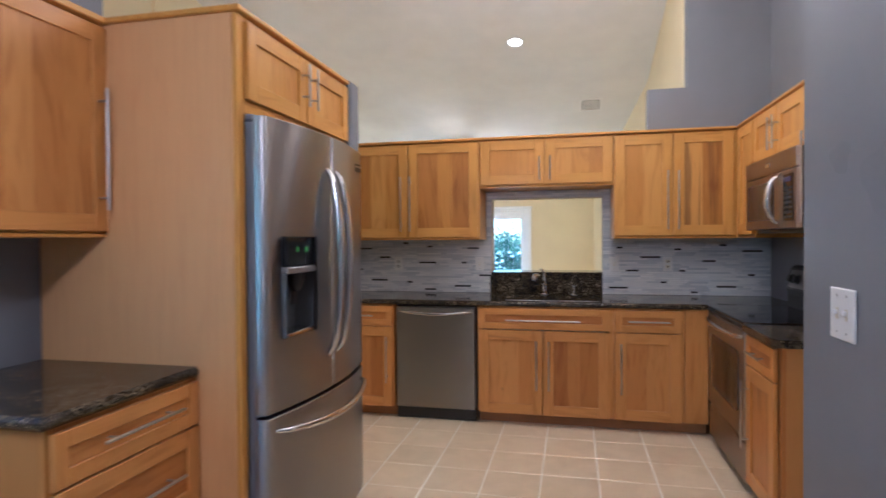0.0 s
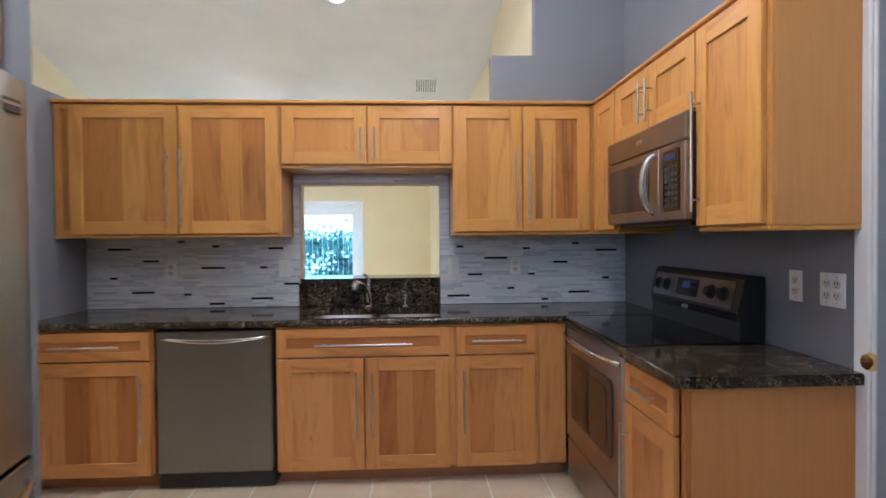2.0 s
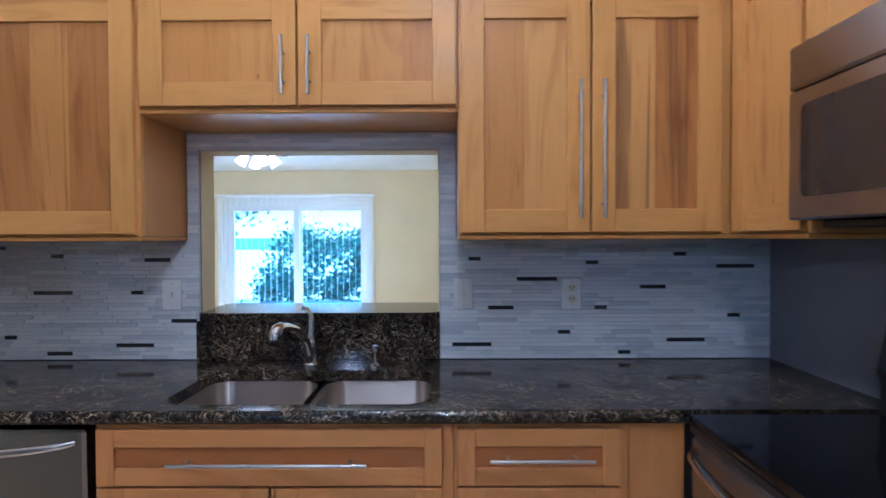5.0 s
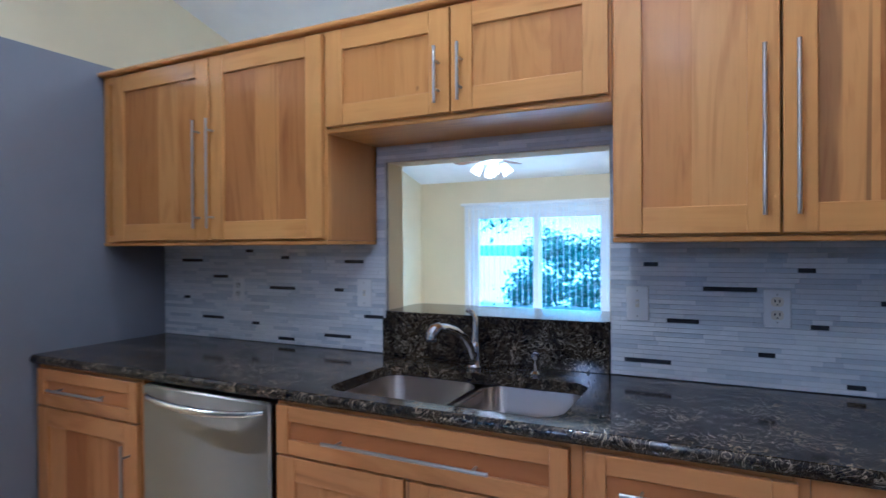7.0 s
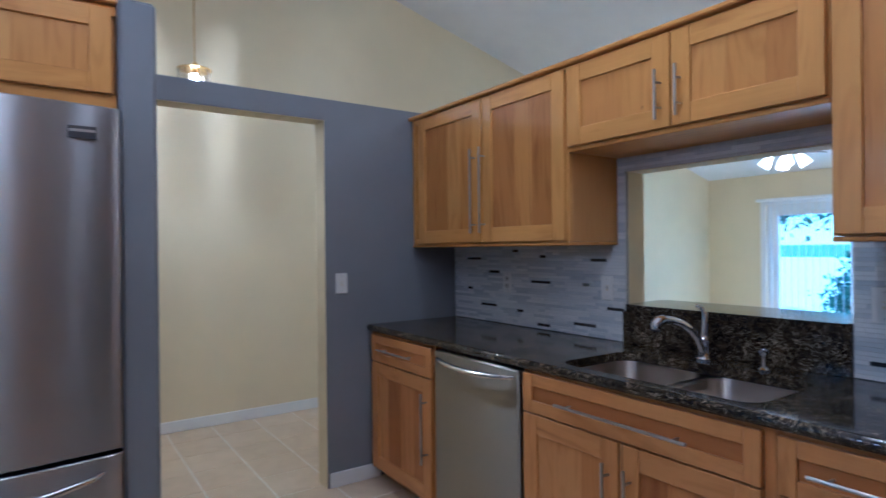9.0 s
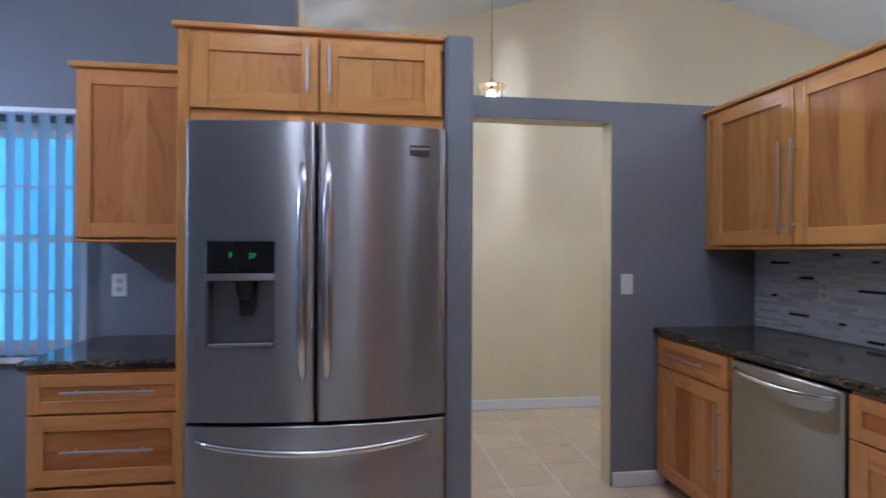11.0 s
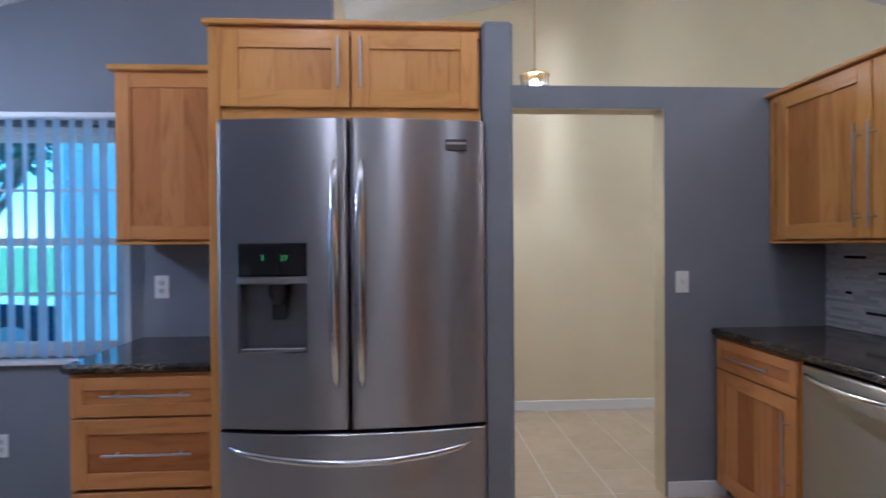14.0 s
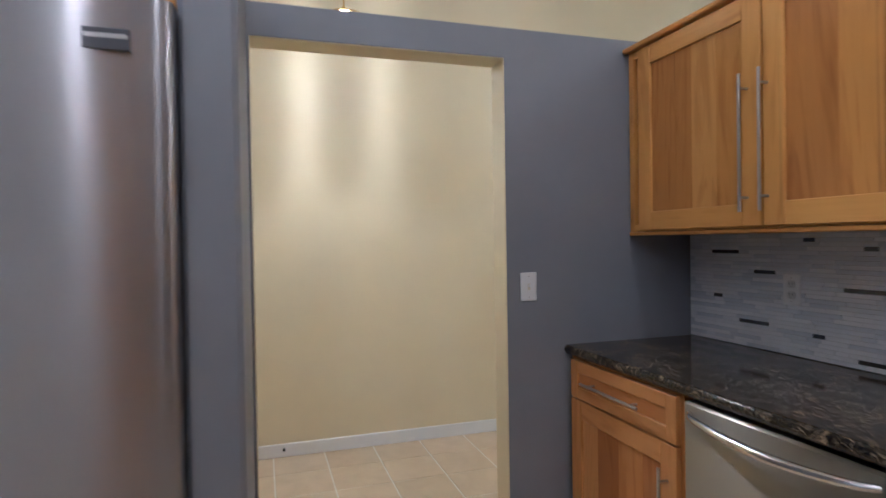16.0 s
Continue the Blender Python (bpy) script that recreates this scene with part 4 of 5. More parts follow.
for u in (2.90, 3.00, 3.43, 3.52):
    kn = Shape()
    a, b, d = (Vector(guard(u, h, 0.068)) for h in (0.004, 0.012, 0.034))
    kn.tube([tuple(a), tuple(b), tuple(b), tuple(d)], [0.031, 0.031, 0.024, 0.021], 20)
    part("knob", kn, black_plastic, cp, "black turning knob", True)
part("badge", Shape(guard).prism(rounded(3.18, 3.24, -0.028, -0.010, 0.008), 0.0, 0.003, "y"), chrome_brushed, rg)

# ---- microwave ----
mw = thing("microwave", (1.3, 3.14, 1.4), "stainless steel over-the-range microwave oven", "microwave")
MX, MY0, MY1 = 1.148, 2.715, 3.572
part("case", Shape().box(MX + 0.03, RIGHT - 0.01, MY0 + 0.004, MY1 - 0.004, 1.392, 1.806, 0.004), black_plastic, mw)
part("vent_panel", Shape().box(MX, MX + 0.03, MY0, MY1, 1.702, 1.806, 0.006), warm_steel, mw)
md = part("door", Shape().box(MX, MX + 0.03, MY0 + 0.235, MY1, 1.392, 1.698, 0.006), warm_steel, mw)
part("window", Shape().prism(rounded(MY0 + 0.33, MY1 - 0.055, 1.445, 1.66, 0.018), MX - 0.003, MX + 0.001, "x"), dark_glass, md, "dark mesh window")
pc = part("control_panel", Shape().box(MX, MX + 0.03, MY0, MY0 + 0.232, 1.392, 1.698, 0.006), warm_steel, mw)
part("keypad", Shape().box(MX - 0.003, MX + 0.001, MY0 + 0.045, MY0 + 0.185, 1.43, 1.675, 0.002), black_glass, pc, "black glossy keypad")
part("display", Shape().box(MX - 0.0045, MX - 0.003, MY0 + 0.07, MY0 + 0.165, 1.635, 1.66, 0), blue_display, pc)
for i in range(4):
    for k in range(7):
        part("button", Shape().box(MX - 0.0042, MX - 0.003, MY0 + 0.058 + 0.030 * i, MY0 + 0.078 + 0.030 * i, 1.445 + 0.025 * k, 1.459 + 0.025 * k, 0), key_grey, pc)
pts = [(MX - 0.052 * math.sin(math.pi * k / 20) ** 0.5, MY0 + 0.275, 1.425 + 0.25 * k / 20) for k in range(21)]
part("handle", Shape().tube(pts, [0.010 + 0.006 * math.sin(math.pi * k / 20) for k in range(21)], 12), chrome_brushed, md, "arched steel handle", True)
part("badge", Shape().prism(rounded(3.11, 3.18, 1.745, 1.765, 0.009), MX - 0.003, MX + 0.001, "x"), chrome_brushed, mw)
part("underside_vent", Shape().box(MX + 0.05, RIGHT - 0.08, MY0 + 0.05, MY1 - 0.05, 1.372, 1.392, 0.004), black_plastic, mw)

# ---- sink and taps ----
sk = thing("sink", (-0.135, 4.0, 0.7), "double-bowl undermount stainless steel sink", "sink")
for x0, x1 in ((SINK[0] - 0.004, -0.112), (-0.086, SINK[1] + 0.004)):
    levels = [(0.0, 0.0), (0.004, -0.10), (0.012, -0.155), (0.035, -0.178), (0.06, -0.182)]
    s = Shape()
    verts, faces = [], []
    n = None
    for inset, dz in levels:
        ring = rounded(x0 + inset, x1 - inset, SINK[2] - 0.004 + inset, SINK[3] + 0.004 - inset, 0.07, 8)
        n = len(ring)
        verts += [(a, b, CT0 - 0.002 + dz) for a, b in ring]
    for i in range(len(levels) - 1):
        faces += [(i * n + k, i * n + (k + 1) % n, (i + 1) * n + (k + 1) % n, (i + 1) * n + k) for k in range(n)]
    faces.append(list(range((len(levels) - 1) * n, len(levels) * n)))
    m0 = len(verts)
    ring = rounded(x0 - 0.002, x1 + 0.002, SINK[2] - 0.006, SINK[3] + 0.006, 0.072, 8)
    verts += [(a, b, CT0 - 0.002) for a, b in ring] + [(a, b, CT0 - 0.19) for a, b in ring]
    faces += [(k, (k + 1) % n, m0 + (k + 1) % n, m0 + k) for k in range(n)] + [(m0 + k, m0 + (k + 1) % n, m0 + n + (k + 1) % n, m0 + n + k) for k in range(n)] + [list(range(m0 + n, m0 + 2 * n))]
    bowl = part("bowl", s.add(verts, faces), sink_steel, sk, smooth=True)
    part("drain", Shape().lathe([(0.045, 0.001), (0.042, 0.004), (0.03, 0.002), (0.004, 0.002)], ((x0 + x1) / 2, 3.96, CT0 - 0.184)), chrome, bowl, smooth=True)
part("divider", Shape().box(-0.116, -0.082, SINK[2], SINK[3], CT0 - 0.05, CT0 - 0.002, 0.010), sink_steel, sk)
for y, way in ((SINK[3] + 0.004, 1), (SINK[2] - 0.004, -1)):
    web = [(-0.182 + 0.07 * math.sin(radians(a)), y - way * 0.07 + way * 0.07 * math.cos(radians(a))) for a in range(0, 91, 10)]
    web += [(-0.016 - 0.07 * math.cos(radians(a)), y - way * 0.07 + way * 0.07 * math.sin(radians(a))) for a in range(0, 91, 10)]
    part("web", Shape().prism(web[::-way], CT0 - 0.03, CT0 - 0.003), sink_steel, sk)
fc = thing("faucet", (-0.165, 4.197, 0.9), "polished chrome single-lever kitchen faucet", "faucet")
part("base", Shape().lathe([(0.030, 0), (0.030, 0.008), (0.023, 0.016), (0.020, 0.05), (0.020, 0.080), (0.015, 0.092), (0.007, 0.097)], (-0.163, 4.197, 0.9)), chrome, fc, smooth=True)
pts = [(-0.165, 4.19, 0.905), (-0.166, 4.182, 0.948), (-0.171, 4.164, 0.986), (-0.180, 4.134, 1.020), (-0.193, 4.094, 1.046), (-0.207, 4.052, 1.060), (-0.217, 4.022, 1.063)]
part("spout", Shape().tube(pts, [0.0165, 0.016, 0.0155, 0.015, 0.015, 0.0155, 0.016], 16), chrome, fc, smooth=True)
part("spray_head", Shape().tube([(-0.216, 4.024, 1.065), (-0.224, 4.004, 1.060), (-0.228, 3.992, 1.047), (-0.229, 3.989, 1.028)], [0.018, 0.021, 0.021, 0.018], 16), chrome, fc, "chrome pull-out spray head", True)
part("spray_ring", Shape().tube([(-0.229, 3.989, 1.029), (-0.2292, 3.9885, 1.022)], 0.016, 14), black_plastic, fc, smooth=True)
part("lever", Shape().tube([(-0.163, 4.199, 0.985), (-0.162, 4.205, 1.035), (-0.166, 4.208, 1.075), (-0.177, 4.205, 1.100), (-0.196, 4.196, 1.108)], [0.014, 0.013, 0.010, 0.009, 0.007], 12), chrome, fc, smooth=True)
sd = thing("soap_dispenser", (0.066, 4.185, 0.9), "small chrome soap pump on the counter", "dispenser")
part("body", Shape().lathe([(0.022, 0), (0.022, 0.006), (0.012, 0.014), (0.012, 0.05), (0.016, 0.056), (0.014, 0.075), (0.003, 0.08)], (0.066, 4.185, 0.9)), chrome, sd, smooth=True)
part("nozzle", Shape().tube([(0.066, 4.185, 0.968), (0.066, 4.155, 0.970)], 0.005, 8), chrome, sd, smooth=True)


# ---- plates on the walls ----
def on_back(u, v, z):
    return (u, BACK - 0.0125 - v, z)


def on_left(u, v, z):
    return (LEFT + v, u, z)


def on_right(u, v, z):
    return (RIGHT - v, u, z)


def on_near(u, v, z):
    return (0.66 - v, u, z)


def plate(at, u, z, kinds, body=None, w=0.072, h=0.115):
    """A wall plate with one gang for each kind: outlet or switch."""
    body = body or socket_face
    n = len(kinds)
    wide = w + 0.046 * (n - 1)
    words_ = {"outlet": "duplex outlet", "switch": "rocker switch", "toggle": "toggle switch"}
    ob = thing("wall_switch" if kinds[0] != "outlet" else "wall_outlet", at(u, 0, z), f"white plastic {words_[kinds[0]]} plate on the wall", "wall plate", "wall plates")
    part("plate", Shape(at).box(u - wide / 2, u + wide / 2, 0, 0.006, z - h / 2, z + h / 2, 0.003), white_plastic, ob)
    for i, kind in enumerate(kinds):
        c = u + 0.046 * (i - (n - 1) / 2)
        if kind == "outlet":
            for dz in (-0.020, 0.020):
                o = part("socket", Shape(at).prism(rounded(c - 0.0165, c + 0.0165, z + dz - 0.014, z + dz + 0.014, 0.010, 4), 0.0055, 0.0085, "y"), body, ob)
                s = Shape(at)
                for k in (-0.0062, 0.0062):
                    s.box(c + k - 0.0018, c + k + 0.0018, 0.008, 0.0088, z + dz - 0.002, z + dz + 0.007, 0)
                s.box(c - 0.002, c + 0.002, 0.008, 0.0088, z + dz - 0.010, z + dz - 0.006, 0)
                part("slots", s, slot_dark, o)
        elif kind == "switch":
            part("rocker", Shape(at).box(c - 0.016, c + 0.016, 0.005, 0.009, z - 0.033, z + 0.033, 0.002), white_plastic, ob)
        else:
            part("toggle_frame", Shape(at).box(c - 0.006, c + 0.006, 0.005, 0.0066, z - 0.013, z + 0.013, 0), ivory_plastic, ob)
            part("toggle", Shape(at).box(c - 0.004, c + 0.004, 0.005, 0.016, z - 0.002, z + 0.009, 0.002), white_plastic, ob)
        for dz in (-0.042, 0.042):
            part("screw", Shape(at).tube([(c, 0.005, z + dz), (c, 0.0068, z + dz)], 0.003, 8), nickel, ob)
    return ob


plate(on_back, -1.412, 1.141, ["outlet"])
plate(on_back, -0.702, 1.145, ["toggle"])
plate(on_back, 0.382, 1.145, ["toggle"])
plate(on_back, 0.783, 1.145, ["outlet"], ivory_plastic)
plate(on_right, 2.616, 1.145, ["outlet"], ivory_plastic)
plate(on_right, 2.432, 1.145, ["outlet", "outlet"])
plate(on_left, 3.502, 1.146, ["toggle"])
plate(on_left, 0.815, 1.15, ["outlet"])
plate(on_left, 0.030, 0.371, ["outlet"])
plate(on_near, 1.005, 1.17, ["toggle", "toggle"], None, 0.075, 0.118)

# ---- door in the range wall ----
dr = thing("door_1", (RIGHT, 1.85, 0), "white painted panelled door with a brass knob", "door", kind="structure")
cas = Shape()
cas.box(RIGHT - 0.018, RIGHT, 2.262, 2.325, 0, 2.10, 0.005)
cas.box(RIGHT - 0.018, RIGHT, 1.375, 1.438, 0, 2.10, 0.005)
cas.box(RIGHT - 0.018, RIGHT, 1.438, 2.262, 2.037, 2.10, 0.005)
part("casing", cas, white_paint, dr)
leaf = Shape()
leaf.box(RIGHT - 0.010, RIGHT - 0.001, 1.440, 2.260, 0.005, 2.035, 0.002)
for y0, y1 in ((1.54, 1.80), (1.90, 2.16)):
    for z0, z1 in ((0.22, 0.86), (1.02, 1.88)):
        leaf.box(RIGHT - 0.014, RIGHT - 0.010, y0, y1, z0, z1, 0.003)
lf = part("leaf", leaf, white_paint, dr)
part("knob", Shape().lathe([(0.030, 0.0), (0.030, -0.006), (0.012, -0.012), (0.011, -0.035), (0.024, -0.045), (0.028, -0.058), (0.022, -0.072), (0.004, -0.076)], (RIGHT - 0.010, 2.195, 0.955), "x"), brass, lf, "polished brass knob", True)


# ---- windows and blinds ----
def double_hung(at, name, u0, u1, z0, z1, label, slats, way, pitch=0.074):
    """A white sash window set in the wall, its sill, and vertical blinds hung in front."""
    ob = thing(name, at((u0 + u1) / 2, 0, z0), label, "window", kind="structure")
    fr_ = Shape(at)
    t = 0.035
    for b in ((u0, u0 + t, z0, z1), (u1 - t, u1, z0, z1), (u0 + t, u1 - t, z0, z0 + t), (u0 + t, u1 - t, z1 - t, z1)):
        fr_.box(b[0], b[1], -0.11, -0.05, b[2], b[3], 0.003)
    part("window_frame", fr_, white_paint, ob)
    mid = (z0 + z1) / 2
    for k, (a, b, v) in enumerate(((z0 + t, mid + 0.02, -0.075), (mid - 0.02, z1 - t, -0.095))):
        sh = Shape(at)
        for q in ((u0 + t, u0 + t + 0.035, a, b), (u1 - t - 0.035, u1 - t, a, b), (u0 + t + 0.035, u1 - t - 0.035, a, a + 0.04), (u0 + t + 0.035, u1 - t - 0.035, b - 0.04, b)):
            sh.box(q[0], q[1], v, v + 0.022, q[2], q[3], 0.002)
        sh.box(u0 + t + 0.035, u1 - t - 0.035, v + 0.006, v + 0.016, (a + b) / 2 - 0.008, (a + b) / 2 + 0.008, 0)
        sash = part("sash", sh, white_paint, ob)
        pane = part("pane", Shape(at).box(u0 + t + 0.03, u1 - t - 0.03, v + 0.009, v + 0.013, a + 0.03, b - 0.03, 0), glass, sash)
        pane.visible_shadow = False
    sl = Shape(at).box(u0 - 0.03, u1 + 0.03, -0.05, 0.035, z0 - 0.028, z0 - 0.001, 0.005)
    part("window_sill", sl, white_paint, ob)
    rv = Shape(at)
    rv.box(u0 - 0.001, u0 + 0.004, -0.05, -0.001, z0, z1, 0)
    rv.box(u1 - 0.004, u1 + 0.001, -0.05, -0.001, z0, z1, 0)
    part("reveal", rv, white_paint, ob)
    bl = thing("vertical_blind", at((u0 + u1) / 2, 0.05, z1), "pale translucent vertical blind, slats turned half open", "blind")
    part("headrail", Shape(at).box(u0 - 0.045, u1 + 0.06, 0.004, 0.07, z1 + 0.022, z1 + 0.050, 0.006), white_paint, bl, "white valance over the slats")
    n = int((u1 - u0 + 0.02) / pitch)
    first = None
    for k in range(n + 1):
        u = u0 + 0.01 + pitch * k
        a = radians(slats + 6 * math.sin(k * 2.1))
        du, dv = 0.045 * math.cos(a), 0.045 * math.sin(a) * way
        s = Shape(at)
        cs = [(-1, 0.0), (-0.5, 0.004), (0, 0.005), (0.5, 0.004), (1, 0.0)]
        verts = [(u + du * c - dv * d * 8 * way, 0.040 + dv * c + abs(du) * d * 2, z) for z in (z0 + 0.012, z1 + 0.024) for c, d in cs]
        faces = [(i, i + 1, i + 6, i + 5) for i in range(4)]
        part("slat", s.add(verts, faces), blind, bl)
    return ob


def in_left(u, v, z):
    return (LEFT + v, u, z)


def in_bay(u, v, z):
    return bay(u, -v, z)


double_hung(in_left, "window_1", WIN_Y0, WIN_Y1, WIN_Z0, WIN_Z1, "white sash window behind half-open vertical blinds", 38, 1)
double_hung(in_bay, "window_2", BW0, BW1, WIN_Z0, WIN_Z1, "white sash window in the angled bay wall", 72, -1)

# sliding door of the family room
sl = thing("sliding_door", (-1.73, FAR, 0), "white framed glass sliding door with thin vertical blinds", "door", kind="structure")
fr2 = Shape()
fr2.box(SL_X0, SL_X0 + 0.06, FAR + 0.02, FAR + 0.11, 0, SL_Z, 0.004)
fr2.box(SL_X1 - 0.06, SL_X1, FAR + 0.02, FAR + 0.11, 0, SL_Z, 0.004)
fr2.box(SL_X0 + 0.06, SL_X1 - 0.06, FAR + 0.02, FAR + 0.11, SL_Z - 0.07, SL_Z, 0.004)
fr2.box(SL_X0 + 0.06, SL_X1 - 0.06, FAR + 0.02, FAR + 0.11, 0, 0.05, 0.004)
part("frame", fr2, white_paint, sl)
for x0, x1, y in ((SL_X0 + 0.06, -1.70, FAR + 0.04), (-1.76, SL_X1 - 0.06, FAR + 0.075)):
    st = Shape()
    for q in ((x0, x0 + 0.085, 0.05, SL_Z - 0.07), (x1 - 0.085, x1, 0.05, SL_Z - 0.07), (x0 + 0.085, x1 - 0.085, 0.05, 0.13), (x0 + 0.085, x1 - 0.085, SL_Z - 0.14, SL_Z - 0.07)):
        st.box(q[0], q[1], y, y + 0.03, q[2], q[3], 0.003)
    panel_ = part("panel", st, white_paint, sl)
    pane = part("pane", Shape().box(x0 + 0.08, x1 - 0.08, y + 0.012, y + 0.017, 0.125, SL_Z - 0.125, 0), glass, panel_)
    pane.visible_shadow = False
part("casing", Shape().box(SL_X0 - 0.07, SL_X0, FAR - 0.016, FAR, 0, SL_Z + 0.07, 0.004).box(SL_X1, SL_X1 + 0.05, FAR - 0.016, FAR, 0, SL_Z + 0.07, 0.004).box(SL_X0, SL_X1, FAR - 0.016, FAR, SL_Z, SL_Z + 0.07, 0.004), white_paint, sl)
vb = thing("vertical_blind", (-1.73, FAR - 0.08, SL_Z), "white vertical blind drawn open over the sliding door", "blind")
part("headrail", Shape().box(SL_X0 - 0.09, SL_X1 + 0.07, FAR - 0.10, FAR - 0.03, SL_Z + 0.045, SL_Z + 0.085, 0.006), white_paint, vb)
for k in range(24):
    x = SL_X0 + 0.09 + (SL_X1 - SL_X0 - 0.12) * k / 23
    part("slat", Shape().box(x - 0.001, x + 0.001, FAR - 0.067, FAR - 0.053, 0.03, SL_Z + 0.04, 0), blind, vb)

# ---- unseen fill lamp outside the sliding door, added to the sky's light ----
data = bpy.data.lights.new("garden_sky", "AREA")
data.shape, data.size, data.size_y = "RECTANGLE", 2.4, 1.6
data.energy, data.color = 35, (0.68, 0.87, 1.0)
garden_sky = new("garden_sky", data)
garden_sky.matrix_world = look((-1.73, FAR + 1.5, 3.0), (-1.73, FAR - 2.2, 0.2))

# ---- lamps in view, and unseen globes added over the kitchen ----
x, y = -0.525, 5.63
z = roof(y)


def inclined(u, v, w):
    return (x + u, y + v, z - PITCH * v + w)


dl = thing("downlight", (x, y, z), "lit recessed ceiling downlight with white trim", "ceiling light")
part("trim", Shape(inclined).lathe([(0.092, -0.001), (0.090, -0.008), (0.072, -0.010), (0.066, -0.003)], (0, 0, 0), segs=32), white_paint, dl, smooth=True)
part("lens", Shape(inclined).lathe([(0.066, -0.004), (0.001, -0.006)], (0, 0, 0), segs=32), can_lens, dl)
lamp("downlight_beam", "AREA", (x, y, z - 0.05), (x, y, 0), 10, WARM, 0.13, 150)

# unseen row of lamps down the kitchen slope; the small globe fixtures are made up
for gx, gy, power in ((-0.15, 3.58, 18), (0.30, 2.88, 6), (0.33, 2.18, 9), (0.33, 1.48, 9)):
    gz = roof(gy)
    gl = thing("added_globe_light", (gx, gy, gz), "small lit white glass globe, added for an unseen lamp on the sloped ceiling", "ceiling light", "kitchen ceiling globes")
    part("canopy", Shape().lathe([(0.06, 0.02), (0.06, -0.02), (0.045, -0.035)], (gx, gy, gz)), white_paint, gl, smooth=True)
    part("globe", Shape().lathe([(0.04, -0.035), (0.075, -0.06), (0.09, -0.10), (0.075, -0.145), (0.04, -0.17), (0.003, -0.178)], (gx, gy, gz)), lit_shade, gl, smooth=True)
    lamp("globe_glow", "POINT", (gx, gy, gz - 0.25), (gx, gy, 0), power, WARM, 0.025)

vent = thing("ceiling_vent", (0.28, 7.06, roof(7.06)), "white slatted air vent in the sloped ceiling", "vent")


def on_roof(u, v, w):
    return (0.28 + u, 7.06 + v, roof(7.06) - PITCH * v - w)


part("frame", Shape(on_roof).box(-0.14, 0.14, -0.16, -0.135, 0, 0.012, 0.003).box(-0.14, 0.14, 0.135, 0.16, 0, 0.012, 0.003).box(-0.14, -0.115, -0.135, 0.135, 0, 0.012, 0.003).box(0.115, 0.14, -0.135, 0.135, 0, 0.012, 0.003), white_paint, vent)
part("backing", Shape(on_roof).box(-0.115, 0.115, -0.135, 0.135, 0.0, 0.002, 0), grey_plastic, vent)
for k in range(9):
    part("slat", Shape(on_roof).box(-0.115 + 0.0255 * k, -0.100 + 0.0255 * k, -0.135, 0.135, 0.003, 0.009, 0.001), white_paint, vent)

# hall pendant
PX, PY, PZ = -2.68, 2.885, 2.395
pd = thing("pendant_light", (PX, PY, PZ), "lit brass pendant with a clear cut-glass shade on a chain", "pendant light")
part("rod", Shape().tube([(PX, PY, PZ + 0.10), (PX, PY, roof(PY) - 0.02)], 0.004, 8), brass, pd)
part("canopy", Shape().lathe([(0.055, -0.005), (0.05, -0.025), (0.01, -0.04)], (PX, PY, roof(PY) + 0.005)), brass, pd, smooth=True)
part("socket", Shape().lathe([(0.016, 0.03), (0.022, 0.05), (0.022, 0.085), (0.008, 0.105)], (PX, PY, PZ)), brass, pd, smooth=True)
part("bulb", Shape().lathe([(0.003, -0.055), (0.022, -0.045), (0.031, -0.02), (0.027, 0.005), (0.014, 0.03)], (PX, PY, PZ)), lit_bulb, pd, smooth=True).visible_shadow = False
for k in range(11):
    a = 2 * math.pi * (k + 0.3) / 11
    c, s_ = math.cos(a), math.sin(a)

    def slat_at(u, v, w, c=c, s_=s_):
        r = 0.088 + u + 0.10 * w
        return (PX + r * c - v * s_, PY + r * s_ + v * c, PZ + w)

    part("crystal", Shape(slat_at).prism([(-0.015, 0.055), (0.015, 0.055), (0.015, -0.07), (0.0, -0.09), (-0.015, -0.07)], -0.003, 0.003, "x"), clear_glass, pd, "clear cut-glass drop")
part("ring", Shape().lathe([(0.066, 0.052), (0.100, 0.052), (0.100, 0.058), (0.066, 0.058), (0.066, 0.052)], (PX, PY, PZ)), brass, pd, smooth=True)
lamp("pendant_glow", "POINT", (PX, PY, PZ - 0.02), (PX, PY, 0), 12, WARM, 0.008)


